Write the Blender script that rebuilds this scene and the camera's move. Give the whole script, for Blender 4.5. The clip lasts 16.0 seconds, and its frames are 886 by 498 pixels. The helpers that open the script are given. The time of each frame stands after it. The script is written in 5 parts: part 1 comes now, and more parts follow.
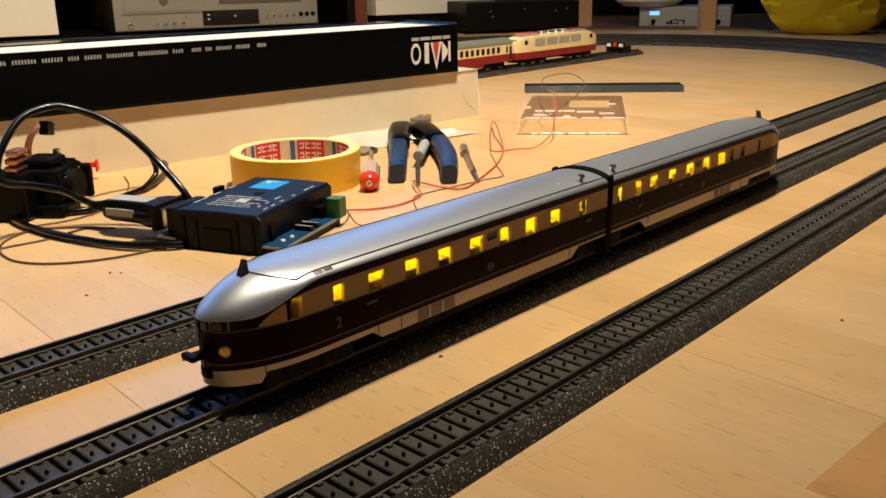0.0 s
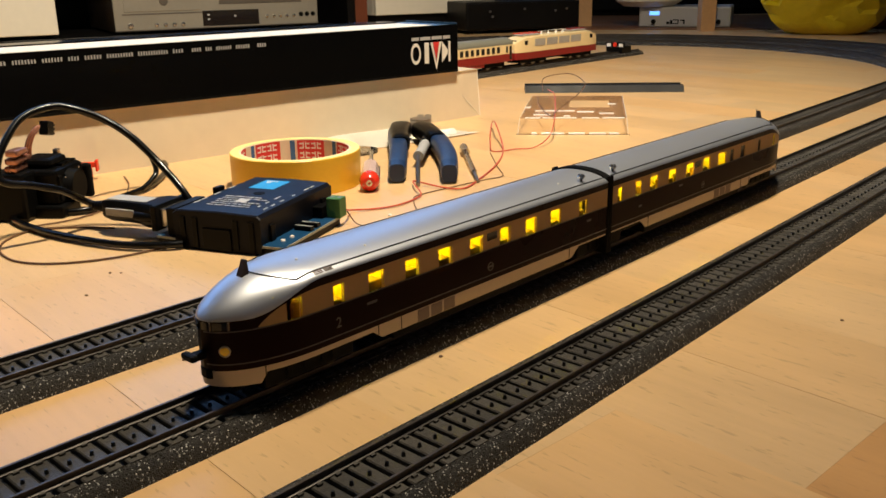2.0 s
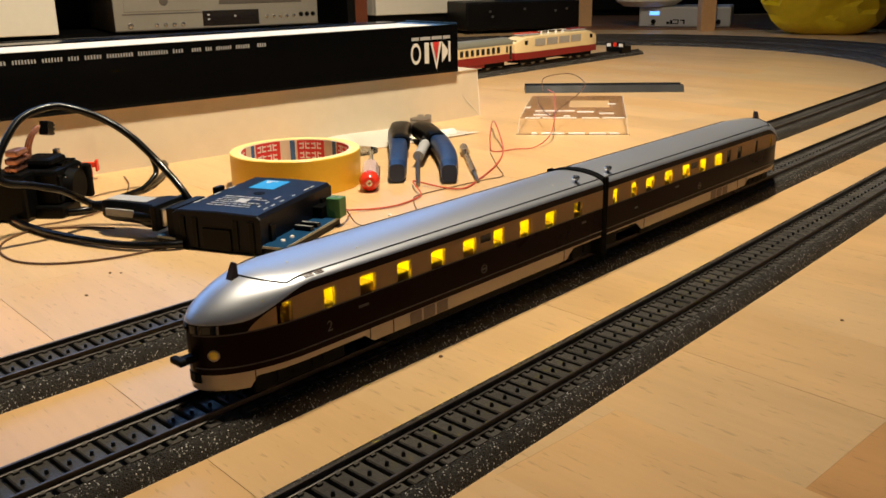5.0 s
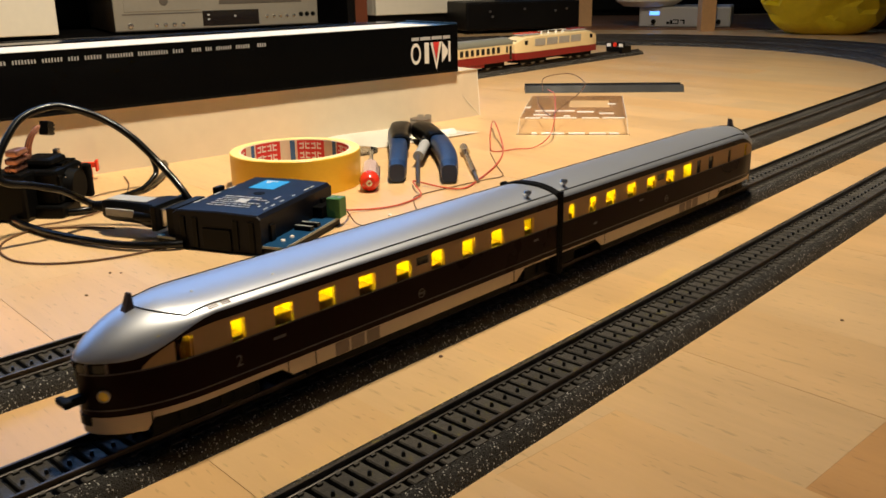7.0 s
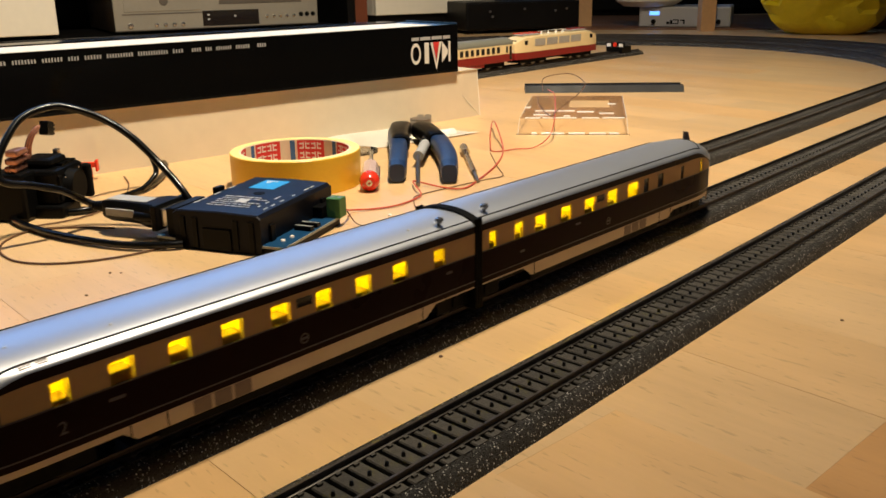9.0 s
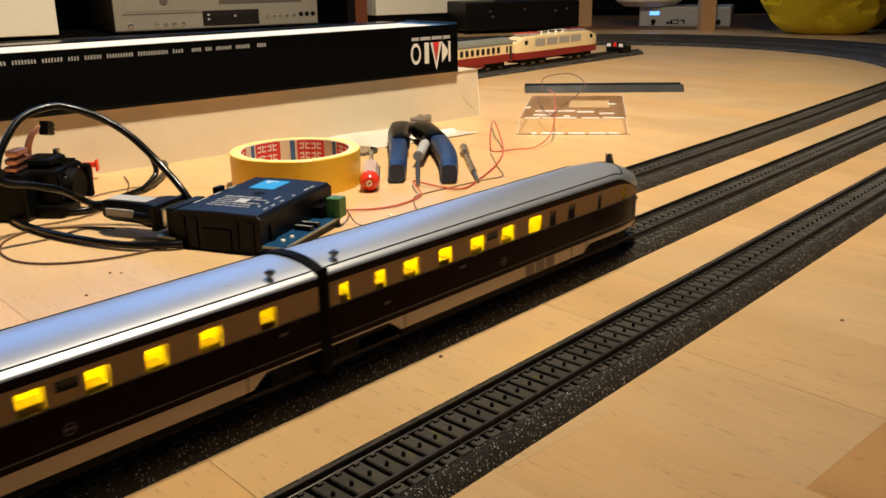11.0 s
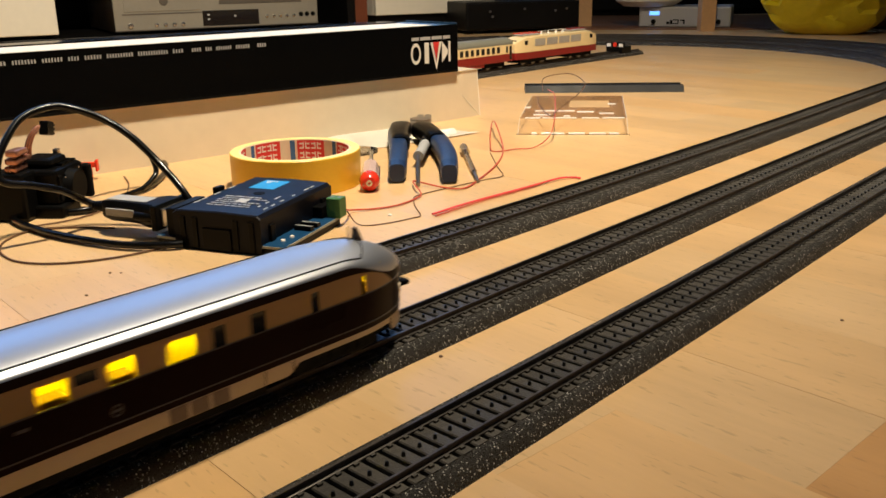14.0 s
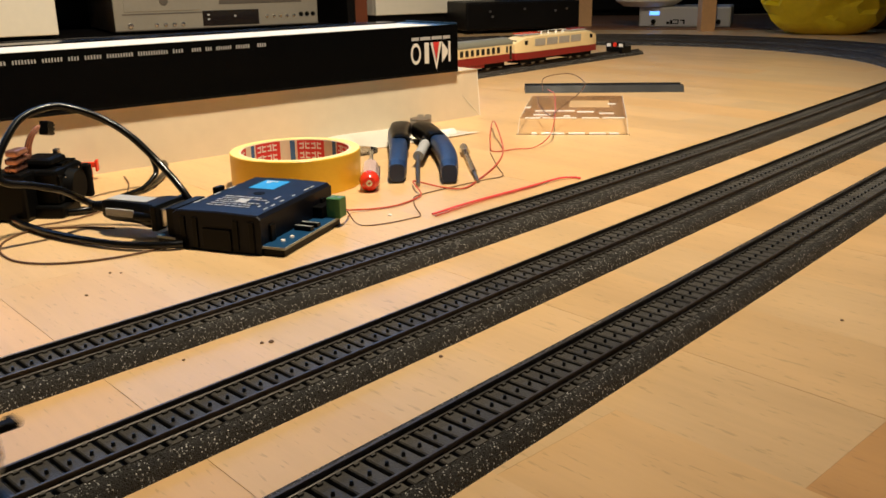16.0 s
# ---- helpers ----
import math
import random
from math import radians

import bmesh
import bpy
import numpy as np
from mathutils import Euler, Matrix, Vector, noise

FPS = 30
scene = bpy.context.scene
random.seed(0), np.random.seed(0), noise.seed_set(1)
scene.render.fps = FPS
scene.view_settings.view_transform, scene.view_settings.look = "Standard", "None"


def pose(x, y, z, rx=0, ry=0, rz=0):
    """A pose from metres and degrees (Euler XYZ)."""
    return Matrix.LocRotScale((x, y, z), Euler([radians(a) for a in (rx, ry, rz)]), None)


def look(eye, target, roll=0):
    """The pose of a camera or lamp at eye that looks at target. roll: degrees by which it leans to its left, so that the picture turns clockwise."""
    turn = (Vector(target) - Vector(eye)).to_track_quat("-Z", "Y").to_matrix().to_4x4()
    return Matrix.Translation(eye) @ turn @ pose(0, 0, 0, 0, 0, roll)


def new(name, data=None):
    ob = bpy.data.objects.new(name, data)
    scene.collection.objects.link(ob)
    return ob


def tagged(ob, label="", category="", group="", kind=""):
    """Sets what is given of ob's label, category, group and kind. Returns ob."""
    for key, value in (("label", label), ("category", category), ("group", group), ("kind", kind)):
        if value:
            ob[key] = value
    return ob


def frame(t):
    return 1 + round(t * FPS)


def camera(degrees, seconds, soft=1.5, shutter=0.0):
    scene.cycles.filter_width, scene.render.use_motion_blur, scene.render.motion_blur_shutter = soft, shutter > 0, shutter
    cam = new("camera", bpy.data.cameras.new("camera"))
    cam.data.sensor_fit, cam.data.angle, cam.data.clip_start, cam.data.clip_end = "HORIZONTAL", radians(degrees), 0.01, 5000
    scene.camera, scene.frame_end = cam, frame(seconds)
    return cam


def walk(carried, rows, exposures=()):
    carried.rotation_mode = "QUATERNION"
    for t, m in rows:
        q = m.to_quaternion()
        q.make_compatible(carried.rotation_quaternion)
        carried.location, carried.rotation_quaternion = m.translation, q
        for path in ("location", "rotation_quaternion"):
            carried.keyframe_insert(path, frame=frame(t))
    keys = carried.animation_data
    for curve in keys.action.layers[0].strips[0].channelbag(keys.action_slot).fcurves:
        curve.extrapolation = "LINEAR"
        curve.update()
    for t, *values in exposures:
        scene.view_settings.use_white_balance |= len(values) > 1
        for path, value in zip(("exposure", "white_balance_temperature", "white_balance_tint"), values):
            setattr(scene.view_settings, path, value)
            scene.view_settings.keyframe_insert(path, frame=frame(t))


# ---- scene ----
# ---- camera ----
EYE = Vector((-0.04291, -0.24123, 0.14597))
WAY = Vector((0.70076, 0.64668, -0.30124))
cam = camera(53.44, 16.0, soft=1.6, shutter=0.9)
walk(cam, [(0.0, look(EYE, EYE + WAY, -0.92)), (16.0, look(EYE, EYE + WAY, -0.92))])

# ---- world, lamps, exposure ----
world = bpy.data.worlds.new("world")
scene.world = world
world.use_nodes = True
world.node_tree.nodes["Background"].inputs[0].default_value = (0.02, 0.025, 0.04, 1)
world.node_tree.nodes["Background"].inputs[1].default_value = 0.15


def lamp(name, kind, where, target, power, colour, size):
    data = bpy.data.lights.new(name, kind)
    data.energy, data.color = power, colour
    if kind == "AREA":
        data.shape, data.size = "DISK", size
    else:
        data.shadow_soft_size = size
    if kind == "SPOT":
        data.spot_size, data.spot_blend = radians(110), 1.0
    ob = new(name, data)
    ob.matrix_world = look(Vector(where), Vector(target))
    return ob


lamp("ceiling_lamp_light", "SPOT", (0.42, 0.05, 1.25), (0.55, 0.75, 0), 140, (1.0, 0.86, 0.64), 0.05)
scene.view_settings.exposure = 0.0

MM = 0.001


def at(x, y, z, rx=0, ry=0, rz=0):
    """A pose in millimetres and degrees."""
    return pose(x * MM, y * MM, z * MM, rx, ry, rz)


# ---- materials ----
def rgba(c):
    return (c[0], c[1], c[2], 1)


def material(name, colour, rough=0.5, metal=0.0, vary=0.12, size=4.0, bump=0.0, bump_size=1.0, coat=0.0,
             transmission=0.0, ior=1.45, glow=None, glow_power=0.0, piece=0.0, alpha=1.0, spec=0.5, fleck=0.0):
    """A surface with variation at two scales; size and bump_size are in millimetres."""
    m = bpy.data.materials.new(name)
    m.use_nodes = True
    nt = m.node_tree
    nd, ln = nt.nodes, nt.links
    b = nd["Principled BSDF"]
    b.inputs["Roughness"].default_value = rough
    b.inputs["Metallic"].default_value = metal
    b.inputs["Coat Weight"].default_value = coat
    b.inputs["Coat Roughness"].default_value = 0.08
    b.inputs["Transmission Weight"].default_value = transmission
    b.inputs["IOR"].default_value = ior
    b.inputs["Alpha"].default_value = alpha
    b.inputs["Specular IOR Level"].default_value = spec
    tex = nd.new("ShaderNodeTexCoord")
    fine = nd.new("ShaderNodeTexNoise")
    fine.inputs["Scale"].default_value = 1000.0 / size
    fine.inputs["Detail"].default_value = 5
    broad = nd.new("ShaderNodeTexNoise")
    broad.inputs["Scale"].default_value = 1000.0 / (size * 14)
    broad.inputs["Detail"].default_value = 3
    for n in (fine, broad):
        ln.new(tex.outputs["Object"], n.inputs["Vector"])
    mix = nd.new("ShaderNodeMath")
    mix.operation = "MULTIPLY_ADD"
    ln.new(fine.outputs["Fac"], mix.inputs[0])
    mix.inputs[1].default_value = 0.5
    half = nd.new("ShaderNodeMath")
    half.operation = "MULTIPLY"
    half.inputs[1].default_value = 0.5
    ln.new(broad.outputs["Fac"], half.inputs[0])
    ln.new(half.outputs[0], mix.inputs[2])
    value = nd.new("ShaderNodeMapRange")
    ln.new(mix.outputs[0], value.inputs["Value"])
    value.inputs["From Min"].default_value, value.inputs["From Max"].default_value = 0.3, 0.7
    value.inputs["To Min"].default_value, value.inputs["To Max"].default_value = 1 - vary, 1 + vary
    last = value.outputs["Result"]
    if piece:
        info = nd.new("ShaderNodeObjectInfo")
        pr = nd.new("ShaderNodeMapRange")
        ln.new(info.outputs["Random"], pr.inputs["Value"])
        pr.inputs["To Min"].default_value, pr.inputs["To Max"].default_value = 1 - piece, 1 + piece
        pm = nd.new("ShaderNodeMath")
        pm.operation = "MULTIPLY"
        ln.new(last, pm.inputs[0])
        ln.new(pr.outputs["Result"], pm.inputs[1])
        last = pm.outputs[0]
    sc = nd.new("ShaderNodeVectorMath")
    sc.operation = "SCALE"
    sc.inputs[0].default_value = colour
    ln.new(last, sc.inputs["Scale"])
    ln.new(sc.outputs["Vector"], b.inputs["Base Color"])
    rr = nd.new("ShaderNodeMapRange")
    ln.new(broad.outputs["Fac"], rr.inputs["Value"])
    rr.inputs["From Min"].default_value, rr.inputs["From Max"].default_value = 0.3, 0.7
    rr.inputs["To Min"].default_value, rr.inputs["To Max"].default_value = max(0.02, rough * 0.85), min(1, rough * 1.15)
    ln.new(rr.outputs["Result"], b.inputs["Roughness"])
    if bump:
        bn = nd.new("ShaderNodeTexNoise")
        bn.inputs["Scale"].default_value = 1000.0 / bump_size
        bn.inputs["Detail"].default_value = 3
        ln.new(tex.outputs["Object"], bn.inputs["Vector"])
        bp = nd.new("ShaderNodeBump")
        bp.inputs["Strength"].default_value = 1.0
        bp.inputs["Distance"].default_value = bump * MM
        ln.new(bn.outputs["Fac"], bp.inputs["Height"])
        ln.new(bp.outputs["Normal"], b.inputs["Normal"])
    if fleck:
        # shiny grains among the dull ones
        vo = nd.new("ShaderNodeTexVoronoi")
        vo.inputs["Scale"].default_value = 1700.0 / bump_size
        ln.new(tex.outputs["Object"], vo.inputs["Vector"])
        fr = nd.new("ShaderNodeMapRange")
        sep = nd.new("ShaderNodeSeparateColor")
        ln.new(vo.outputs["Color"], sep.inputs[0])
        ln.new(sep.outputs[0], fr.inputs["Value"])
        fr.inputs["From Min"].default_value, fr.inputs["From Max"].default_value = 1 - fleck, 1 - fleck * 0.7
        fr.inputs["To Min"].default_value, fr.inputs["To Max"].default_value = rough, 0.12
        ln.new(fr.outputs["Result"], b.inputs["Roughness"])
        # pale grains: their sparkle is painted into the base colour
        pale = nd.new("ShaderNodeMapRange")
        ln.new(sep.outputs[1], pale.inputs["Value"])
        pale.inputs["From Min"].default_value, pale.inputs["From Max"].default_value = 0.90, 1.0
        pale.inputs["To Min"].default_value, pale.inputs["To Max"].default_value = 0.0, 0.36
        cm = nd.new("ShaderNodeVectorMath")
        cm.operation = "ADD"
        gm = nd.new("ShaderNodeVectorMath")
        gm.operation = "SCALE"
        gm.inputs[0].default_value = (1.0, 0.95, 0.88)
        pw = nd.new("ShaderNodeMath")
        pw.operation = "POWER"
        pw.inputs[1].default_value = 2.0
        ln.new(pale.outputs["Result"], pw.inputs[0])
        pw2 = nd.new("ShaderNodeMath")
        pw2.operation = "MULTIPLY"
        pw2.inputs[1].default_value = 5.0
        ln.new(pw.outputs[0], pw2.inputs[0])
        ln.new(pw2.outputs[0], gm.inputs["Scale"])
        ln.new(sc.outputs["Vector"], cm.inputs[0])
        ln.new(gm.outputs["Vector"], cm.inputs[1])
        ln.new(cm.outputs["Vector"], b.inputs["Base Color"])
        bp2 = nd.new("ShaderNodeBump")
        bp2.inputs["Distance"].default_value = bump * MM
        bp2.inputs["Strength"].default_value = 1.0
        bp2.invert = True
        ln.new(vo.outputs["Distance"], bp2.inputs["Height"])
        if bump:
            ln.new(bp.outputs["Normal"], bp2.inputs["Normal"])
        ln.new(bp2.outputs["Normal"], b.inputs["Normal"])
    if glow:
        b.inputs["Emission Color"].default_value = rgba(glow)
        b.inputs["Emission Strength"].default_value = glow_power
    return m


def wood_floor(name, colour, piece):
    """Lacquered beech: grain along local y, short dark flecks, tone by the strip."""
    m = material(name, colour, rough=0.32, vary=0.05, size=30, bump=0.02, bump_size=1.5, spec=0.5, coat=0.0)
    nt = m.node_tree
    nd, ln = nt.nodes, nt.links
    b = nd["Principled BSDF"]
    tex = nd.new("ShaderNodeTexCoord")
    info = nd.new("ShaderNodeObjectInfo")
    shift = nd.new("ShaderNodeVectorMath")
    shift.operation = "ADD"
    ln.new(tex.outputs["Object"], shift.inputs[0])
    off = nd.new("ShaderNodeVectorMath")
    off.operation = "SCALE"
    off.inputs[0].default_value = (0.0, 0.0, 9.0)
    ln.new(info.outputs["Random"], off.inputs["Scale"])
    ln.new(off.outputs["Vector"], shift.inputs[1])

    def noise_of(stretch, scale, detail):
        mp = nd.new("ShaderNodeMapping")
        mp.inputs["Scale"].default_value = stretch
        ln.new(shift.outputs["Vector"], mp.inputs["Vector"])
        n = nd.new("ShaderNodeTexNoise")
        n.inputs["Scale"].default_value = scale
        n.inputs["Detail"].default_value = detail
        ln.new(mp.outputs["Vector"], n.inputs["Vector"])
        return n.outputs["Fac"]

    def ranged(src, a, c, lo, hi):
        r = nd.new("ShaderNodeMapRange")
        ln.new(src, r.inputs["Value"])
        for key, v in (("From Min", a), ("From Max", c), ("To Min", lo), ("To Max", hi)):
            r.inputs[key].default_value = v
        return r.outputs["Result"]

    def times(p, q):
        k = nd.new("ShaderNodeMath")
        k.operation = "MULTIPLY"
        ln.new(p, k.inputs[0])
        ln.new(q, k.inputs[1])
        return k.outputs[0]

    flecks = ranged(noise_of((1, 0.16, 1), 640, 2), 0.63, 0.70, 1.0, 0.80)
    grain = ranged(noise_of((1, 0.05, 1), 260, 4), 0.3, 0.7, 0.97, 1.03)
    cloud = ranged(noise_of((1, 0.3, 1), 24, 4), 0.3, 0.7, 0.91, 1.09)
    tone = ranged(info.outputs["Random"], 0, 1, 1 - piece, 1 + piece)
    total = times(times(flecks, grain), times(cloud, tone))
    sc = nd.new("ShaderNodeVectorMath")
    sc.operation = "SCALE"
    hue = nd.new("ShaderNodeMix")
    hue.data_type = "RGBA"
    hue.inputs[6].default_value = rgba(colour)
    hue.inputs[7].default_value = rgba((colour[0] * 0.97, colour[1] * 0.88, colour[2] * 0.75))
    ln.new(info.outputs["Random"], hue.inputs[0])
    ln.new(hue.outputs[2], sc.inputs[0])
    ln.new(total, sc.inputs["Scale"])
    ln.new(sc.outputs["Vector"], b.inputs["Base Color"])
    return m


M_FLOOR = wood_floor("beech_laminate", (0.63, 0.425, 0.22), 0.045)
M_FLOOR_DARK = wood_floor("beech_laminate_heart", (0.55, 0.31, 0.125), 0.03)
M_GAP = material("floor_joint", (0.06, 0.035, 0.02), 0.9)
M_BED = material("granular_track_bed", (0.026, 0.023, 0.019), 0.7, spec=0.35, vary=0.4, size=1.2, bump=0.4, bump_size=0.75, fleck=0.12)
M_SLEEPER = material("grey_plastic_sleeper", (0.062, 0.056, 0.048), 0.42, vary=0.4, size=1.4, bump=0.16, bump_size=0.6, piece=0.22, spec=0.2)
M_RAIL = material("dark_rail", (0.075, 0.064, 0.056), 0.36, 0.6, vary=0.3, size=5)
M_COPPERFOIL = material("rose_copper_foil", (0.50, 0.24, 0.17), 0.28, 0.8, vary=0.15, size=2)
M_STUD = material("black_stud", (0.012, 0.012, 0.012), 0.35)
# bed colour darkened for the shade in the sleeper gaps
M_GAPSHADE = material("sleeper_gap_shade", (0.008, 0.0075, 0.007), 0.8, vary=0.3, size=1.5, bump=0.15, bump_size=0.7)
M_SILVER = material("silver_paint", (0.58, 0.60, 0.64), 0.41, 0.88, vary=0.03, size=40, bump=0.004, bump_size=0.25)
M_VIOLET = material("dark_violet_paint", (0.013, 0.0035, 0.0028), 0.30, vary=0.1, size=3, spec=0.08)
M_CREAM = material("ivory_paint", (0.44, 0.27, 0.115), 0.45, vary=0.05, size=4)
M_SKIRT = material("pale_silver_skirt", (0.55, 0.45, 0.33), 0.42, 0.2, vary=0.06, size=3)
M_SKIRT_DARK = material("grille_shade", (0.20, 0.15, 0.12), 0.5)
M_LINE = material("trim_line", (0.10, 0.085, 0.08), 0.35)
M_BLACK = material("black_plastic", (0.003, 0.003, 0.003), 0.32, vary=0.2, size=3, bump=0.02, bump_size=0.8, spec=0.12)
M_CASE = material("blue_black_case", (0.004, 0.0045, 0.008), 0.38, vary=0.12, size=4, bump=0.02, bump_size=0.5, spec=0.16)
M_UNDER = material("underframe_black", (0.004, 0.004, 0.004), 0.6, spec=0.1)
M_BROWNFIN = material("brown_fin", (0.035, 0.02, 0.018), 0.45)
M_WHEEL = material("blackened_wheel", (0.02, 0.019, 0.018), 0.5, 0.3)
M_STEEL = material("bright_steel", (0.62, 0.60, 0.57), 0.22, 0.95, vary=0.06, size=3)
M_DARKSTEEL = material("grey_steel", (0.25, 0.24, 0.24), 0.35, 0.9, vary=0.1, size=3)
M_DARKGLASS = material("dark_glazing", (0.012, 0.010, 0.010), 0.08, vary=0.05)
M_INSIDE = material("yellow_interior", (0.85, 0.72, 0.03), 0.6, vary=0.05)
M_LAMPBAR = material("warm_light_bar", (1, 0.8, 0.2), 0.5, glow=(1.0, 0.78, 0.02), glow_power=30)
M_SEAT = material("seat_brown", (0.20, 0.12, 0.02), 0.6)
M_HEAD = material("headlight_lens", (0.90, 0.55, 0.03), 0.2, glow=(1.0, 0.62, 0.10), glow_power=0.04)
M_TAPE = material("yellow_tape", (0.82, 0.50, 0.035), 0.34, vary=0.04, size=2, bump=0.015, bump_size=0.6)
M_TAPE_EDGE = material("tape_edge", (0.84, 0.66, 0.26), 0.55, vary=0.06, size=1, bump=0.06, bump_size=0.5)
M_CORE = material("card_core", (0.66, 0.55, 0.42), 0.7, vary=0.05, size=3)
M_RED = material("red_print", (0.62, 0.035, 0.03), 0.5, vary=0.05)
M_BLUEPRINT = material("blue_print", (0.05, 0.13, 0.30), 0.5, vary=0.05)
M_WHITE = material("white_print", (0.75, 0.72, 0.66), 0.55, vary=0.03)
M_GREYPRINT = material("grey_print", (0.42, 0.42, 0.42), 0.55, vary=0.05)
M_CYAN = material("cyan_label", (0.015, 0.27, 0.62), 0.35, vary=0.04)
M_PCB = material("blue_circuit_board", (0.008, 0.045, 0.11), 0.3, vary=0.15, size=3, spec=0.3)
M_PCBEDGE = material("board_edge", (0.30, 0.32, 0.28), 0.5)
M_GREEN = material("green_terminal", (0.055, 0.16, 0.045), 0.45, vary=0.08, size=3)
M_REDPLASTIC = material("red_plastic", (0.72, 0.035, 0.015), 0.22, vary=0.04, coat=0.4)
M_CLEARRED = material("clear_handle", (0.80, 0.60, 0.56), 0.12, transmission=0.35, ior=1.35, vary=0.05)
M_BLUEGRIP = material("blue_grip", (0.012, 0.033, 0.095), 0.36, vary=0.12, size=5, bump=0.02, bump_size=0.8)
M_WIRE_RED = material("red_wire", (0.52, 0.08, 0.045), 0.4, vary=0.08)
M_WIRE_BROWN = material("brown_wire", (0.12, 0.06, 0.03), 0.45, vary=0.08)
M_PINK = material("pink_tube", (0.85, 0.09, 0.10), 0.35, vary=0.06)
M_CABLE = material("black_cable", (0.003, 0.003, 0.003), 0.22, vary=0.1, spec=0.35)
M_CABLEGREY = material("grey_plug_label", (0.38, 0.38, 0.38), 0.4, vary=0.05)
M_BOX = material("glossy_black_card", (0.003, 0.003, 0.003), 0.14, vary=0.15, size=9, bump=0.03, bump_size=40, spec=0.07)
M_BOXEDGE = material("blue_black_card_edge", (0.02, 0.05, 0.09), 0.25)
M_TRAY = material("grey_white_tray", (0.60, 0.57, 0.53), 0.6, vary=0.06, size=10)
M_FOAM = material("white_tray", (0.82, 0.80, 0.75), 0.6, vary=0.03)
M_MILK = material("milky_clear_plastic", (0.90, 0.77, 0.57), 0.22, transmission=0.3, vary=0.05, size=14, ior=1.4, bump=1.6, bump_size=70)


def thin_plastic(name, tint, rough):
    """A thin clear sheet: it lets light through and shines."""
    m = bpy.data.materials.new(name)
    m.use_nodes = True
    nd, ln = m.node_tree.nodes, m.node_tree.links
    nd.remove(nd["Principled BSDF"])
    see, shine, mix, fr = nd.new("ShaderNodeBsdfTransparent"), nd.new("ShaderNodeBsdfGlossy"), nd.new("ShaderNodeMixShader"), nd.new("ShaderNodeFresnel")
    see.inputs["Color"].default_value = rgba(tint)
    shine.inputs["Roughness"].default_value = rough
    fr.inputs["IOR"].default_value = 1.5
    tex, ns, bp = nd.new("ShaderNodeTexCoord"), nd.new("ShaderNodeTexNoise"), nd.new("ShaderNodeBump")
    ns.inputs["Scale"].default_value = 90
    bp.inputs["Distance"].default_value = 0.0006
    ln.new(tex.outputs["Object"], ns.inputs["Vector"])
    ln.new(ns.outputs["Fac"], bp.inputs["Height"])
    ln.new(bp.outputs["Normal"], shine.inputs["Normal"])
    ln.new(fr.outputs["Fac"], mix.inputs[0])
    ln.new(see.outputs[0], mix.inputs[1])
    ln.new(shine.outputs[0], mix.inputs[2])
    ln.new(mix.outputs[0], nd["Material Output"].inputs["Surface"])
    return m


M_CLEAR = thin_plastic("clear_plastic", (0.93, 0.91, 0.89), 0.12)
M_SMOKE = thin_plastic("tinted_clear_plastic", (0.78, 0.66, 0.60), 0.15)
M_GLASS = material("window_glazing", (0.95, 0.92, 0.75), 0.04, transmission=1.0, ior=1.15, vary=0.0)
# whitish colour for glints painted onto the clear lid
M_RIMGLINT = material("painted_rim_glint", (0.95, 0.94, 0.92), 0.12, transmission=0.15, ior=1.45, vary=0.02)
M_PAPER = material("paper", (0.80, 0.76, 0.68), 0.7, vary=0.04)
M_REDWAGON = material("wine_red_paint", (0.22, 0.014, 0.012), 0.35, vary=0.08)
M_CREAM2 = material("cream_coach_paint", (0.80, 0.62, 0.33), 0.4, vary=0.05)
M_ROOFGREY = material("olive_grey_roof", (0.17, 0.165, 0.13), 0.5, vary=0.08)
M_GRILLE = material("loco_grille", (0.38, 0.36, 0.33), 0.45, vary=0.1)
M_DECKSILVER = material("video_deck_silver", (0.31, 0.29, 0.245), 0.38, 0.35, vary=0.05, size=8)
M_DECKDARK = material("video_deck_grey", (0.115, 0.10, 0.085), 0.4, 0.2, vary=0.06)
M_OFFWHITE = material("cream_panel", (0.74, 0.70, 0.60), 0.55, vary=0.04, size=15)
M_BROWN = material("reddish_brown_wood", (0.16, 0.045, 0.02), 0.45, vary=0.18, size=6)
M_PALEWOOD = material("pale_wood", (0.52, 0.30, 0.14), 0.45, vary=0.12, size=5)
M_DARKFURN = material("black_furniture", (0.004, 0.0035, 0.0035), 0.45, vary=0.2, size=8, spec=0.2)
M_DARKFLOORWOOD = material("brown_board", (0.17, 0.075, 0.03), 0.5, vary=0.2, size=8)
M_STATION = material("white_station_case", (0.42, 0.40, 0.38), 0.45, vary=0.04)
M_BLUELED = material("blue_display", (0.1, 0.3, 0.9), 0.4, glow=(0.12, 0.35, 1.0), glow_power=2.2)
M_BAG = material("yellow_bag", (0.66, 0.47, 0.010), 0.36, vary=0.12, size=14, bump=5.0, bump_size=45)
M_WALL = material("painted_wall", (0.22, 0.21, 0.20), 0.8, vary=0.05, size=30)
M_CEIL = material("ceiling_paint", (0.42, 0.42, 0.42), 0.85, vary=0.03, size=30)
# glow added out of view, for the blue reflection on the roof
M_BLUEGLOW = material("added_blue_glow", (0.1, 0.2, 0.4), 0.9, glow=(0.26, 0.50, 1.0), glow_power=2.0)
M_FRAME = material("white_window_paint", (0.78, 0.77, 0.74), 0.4, vary=0.04, size=20)


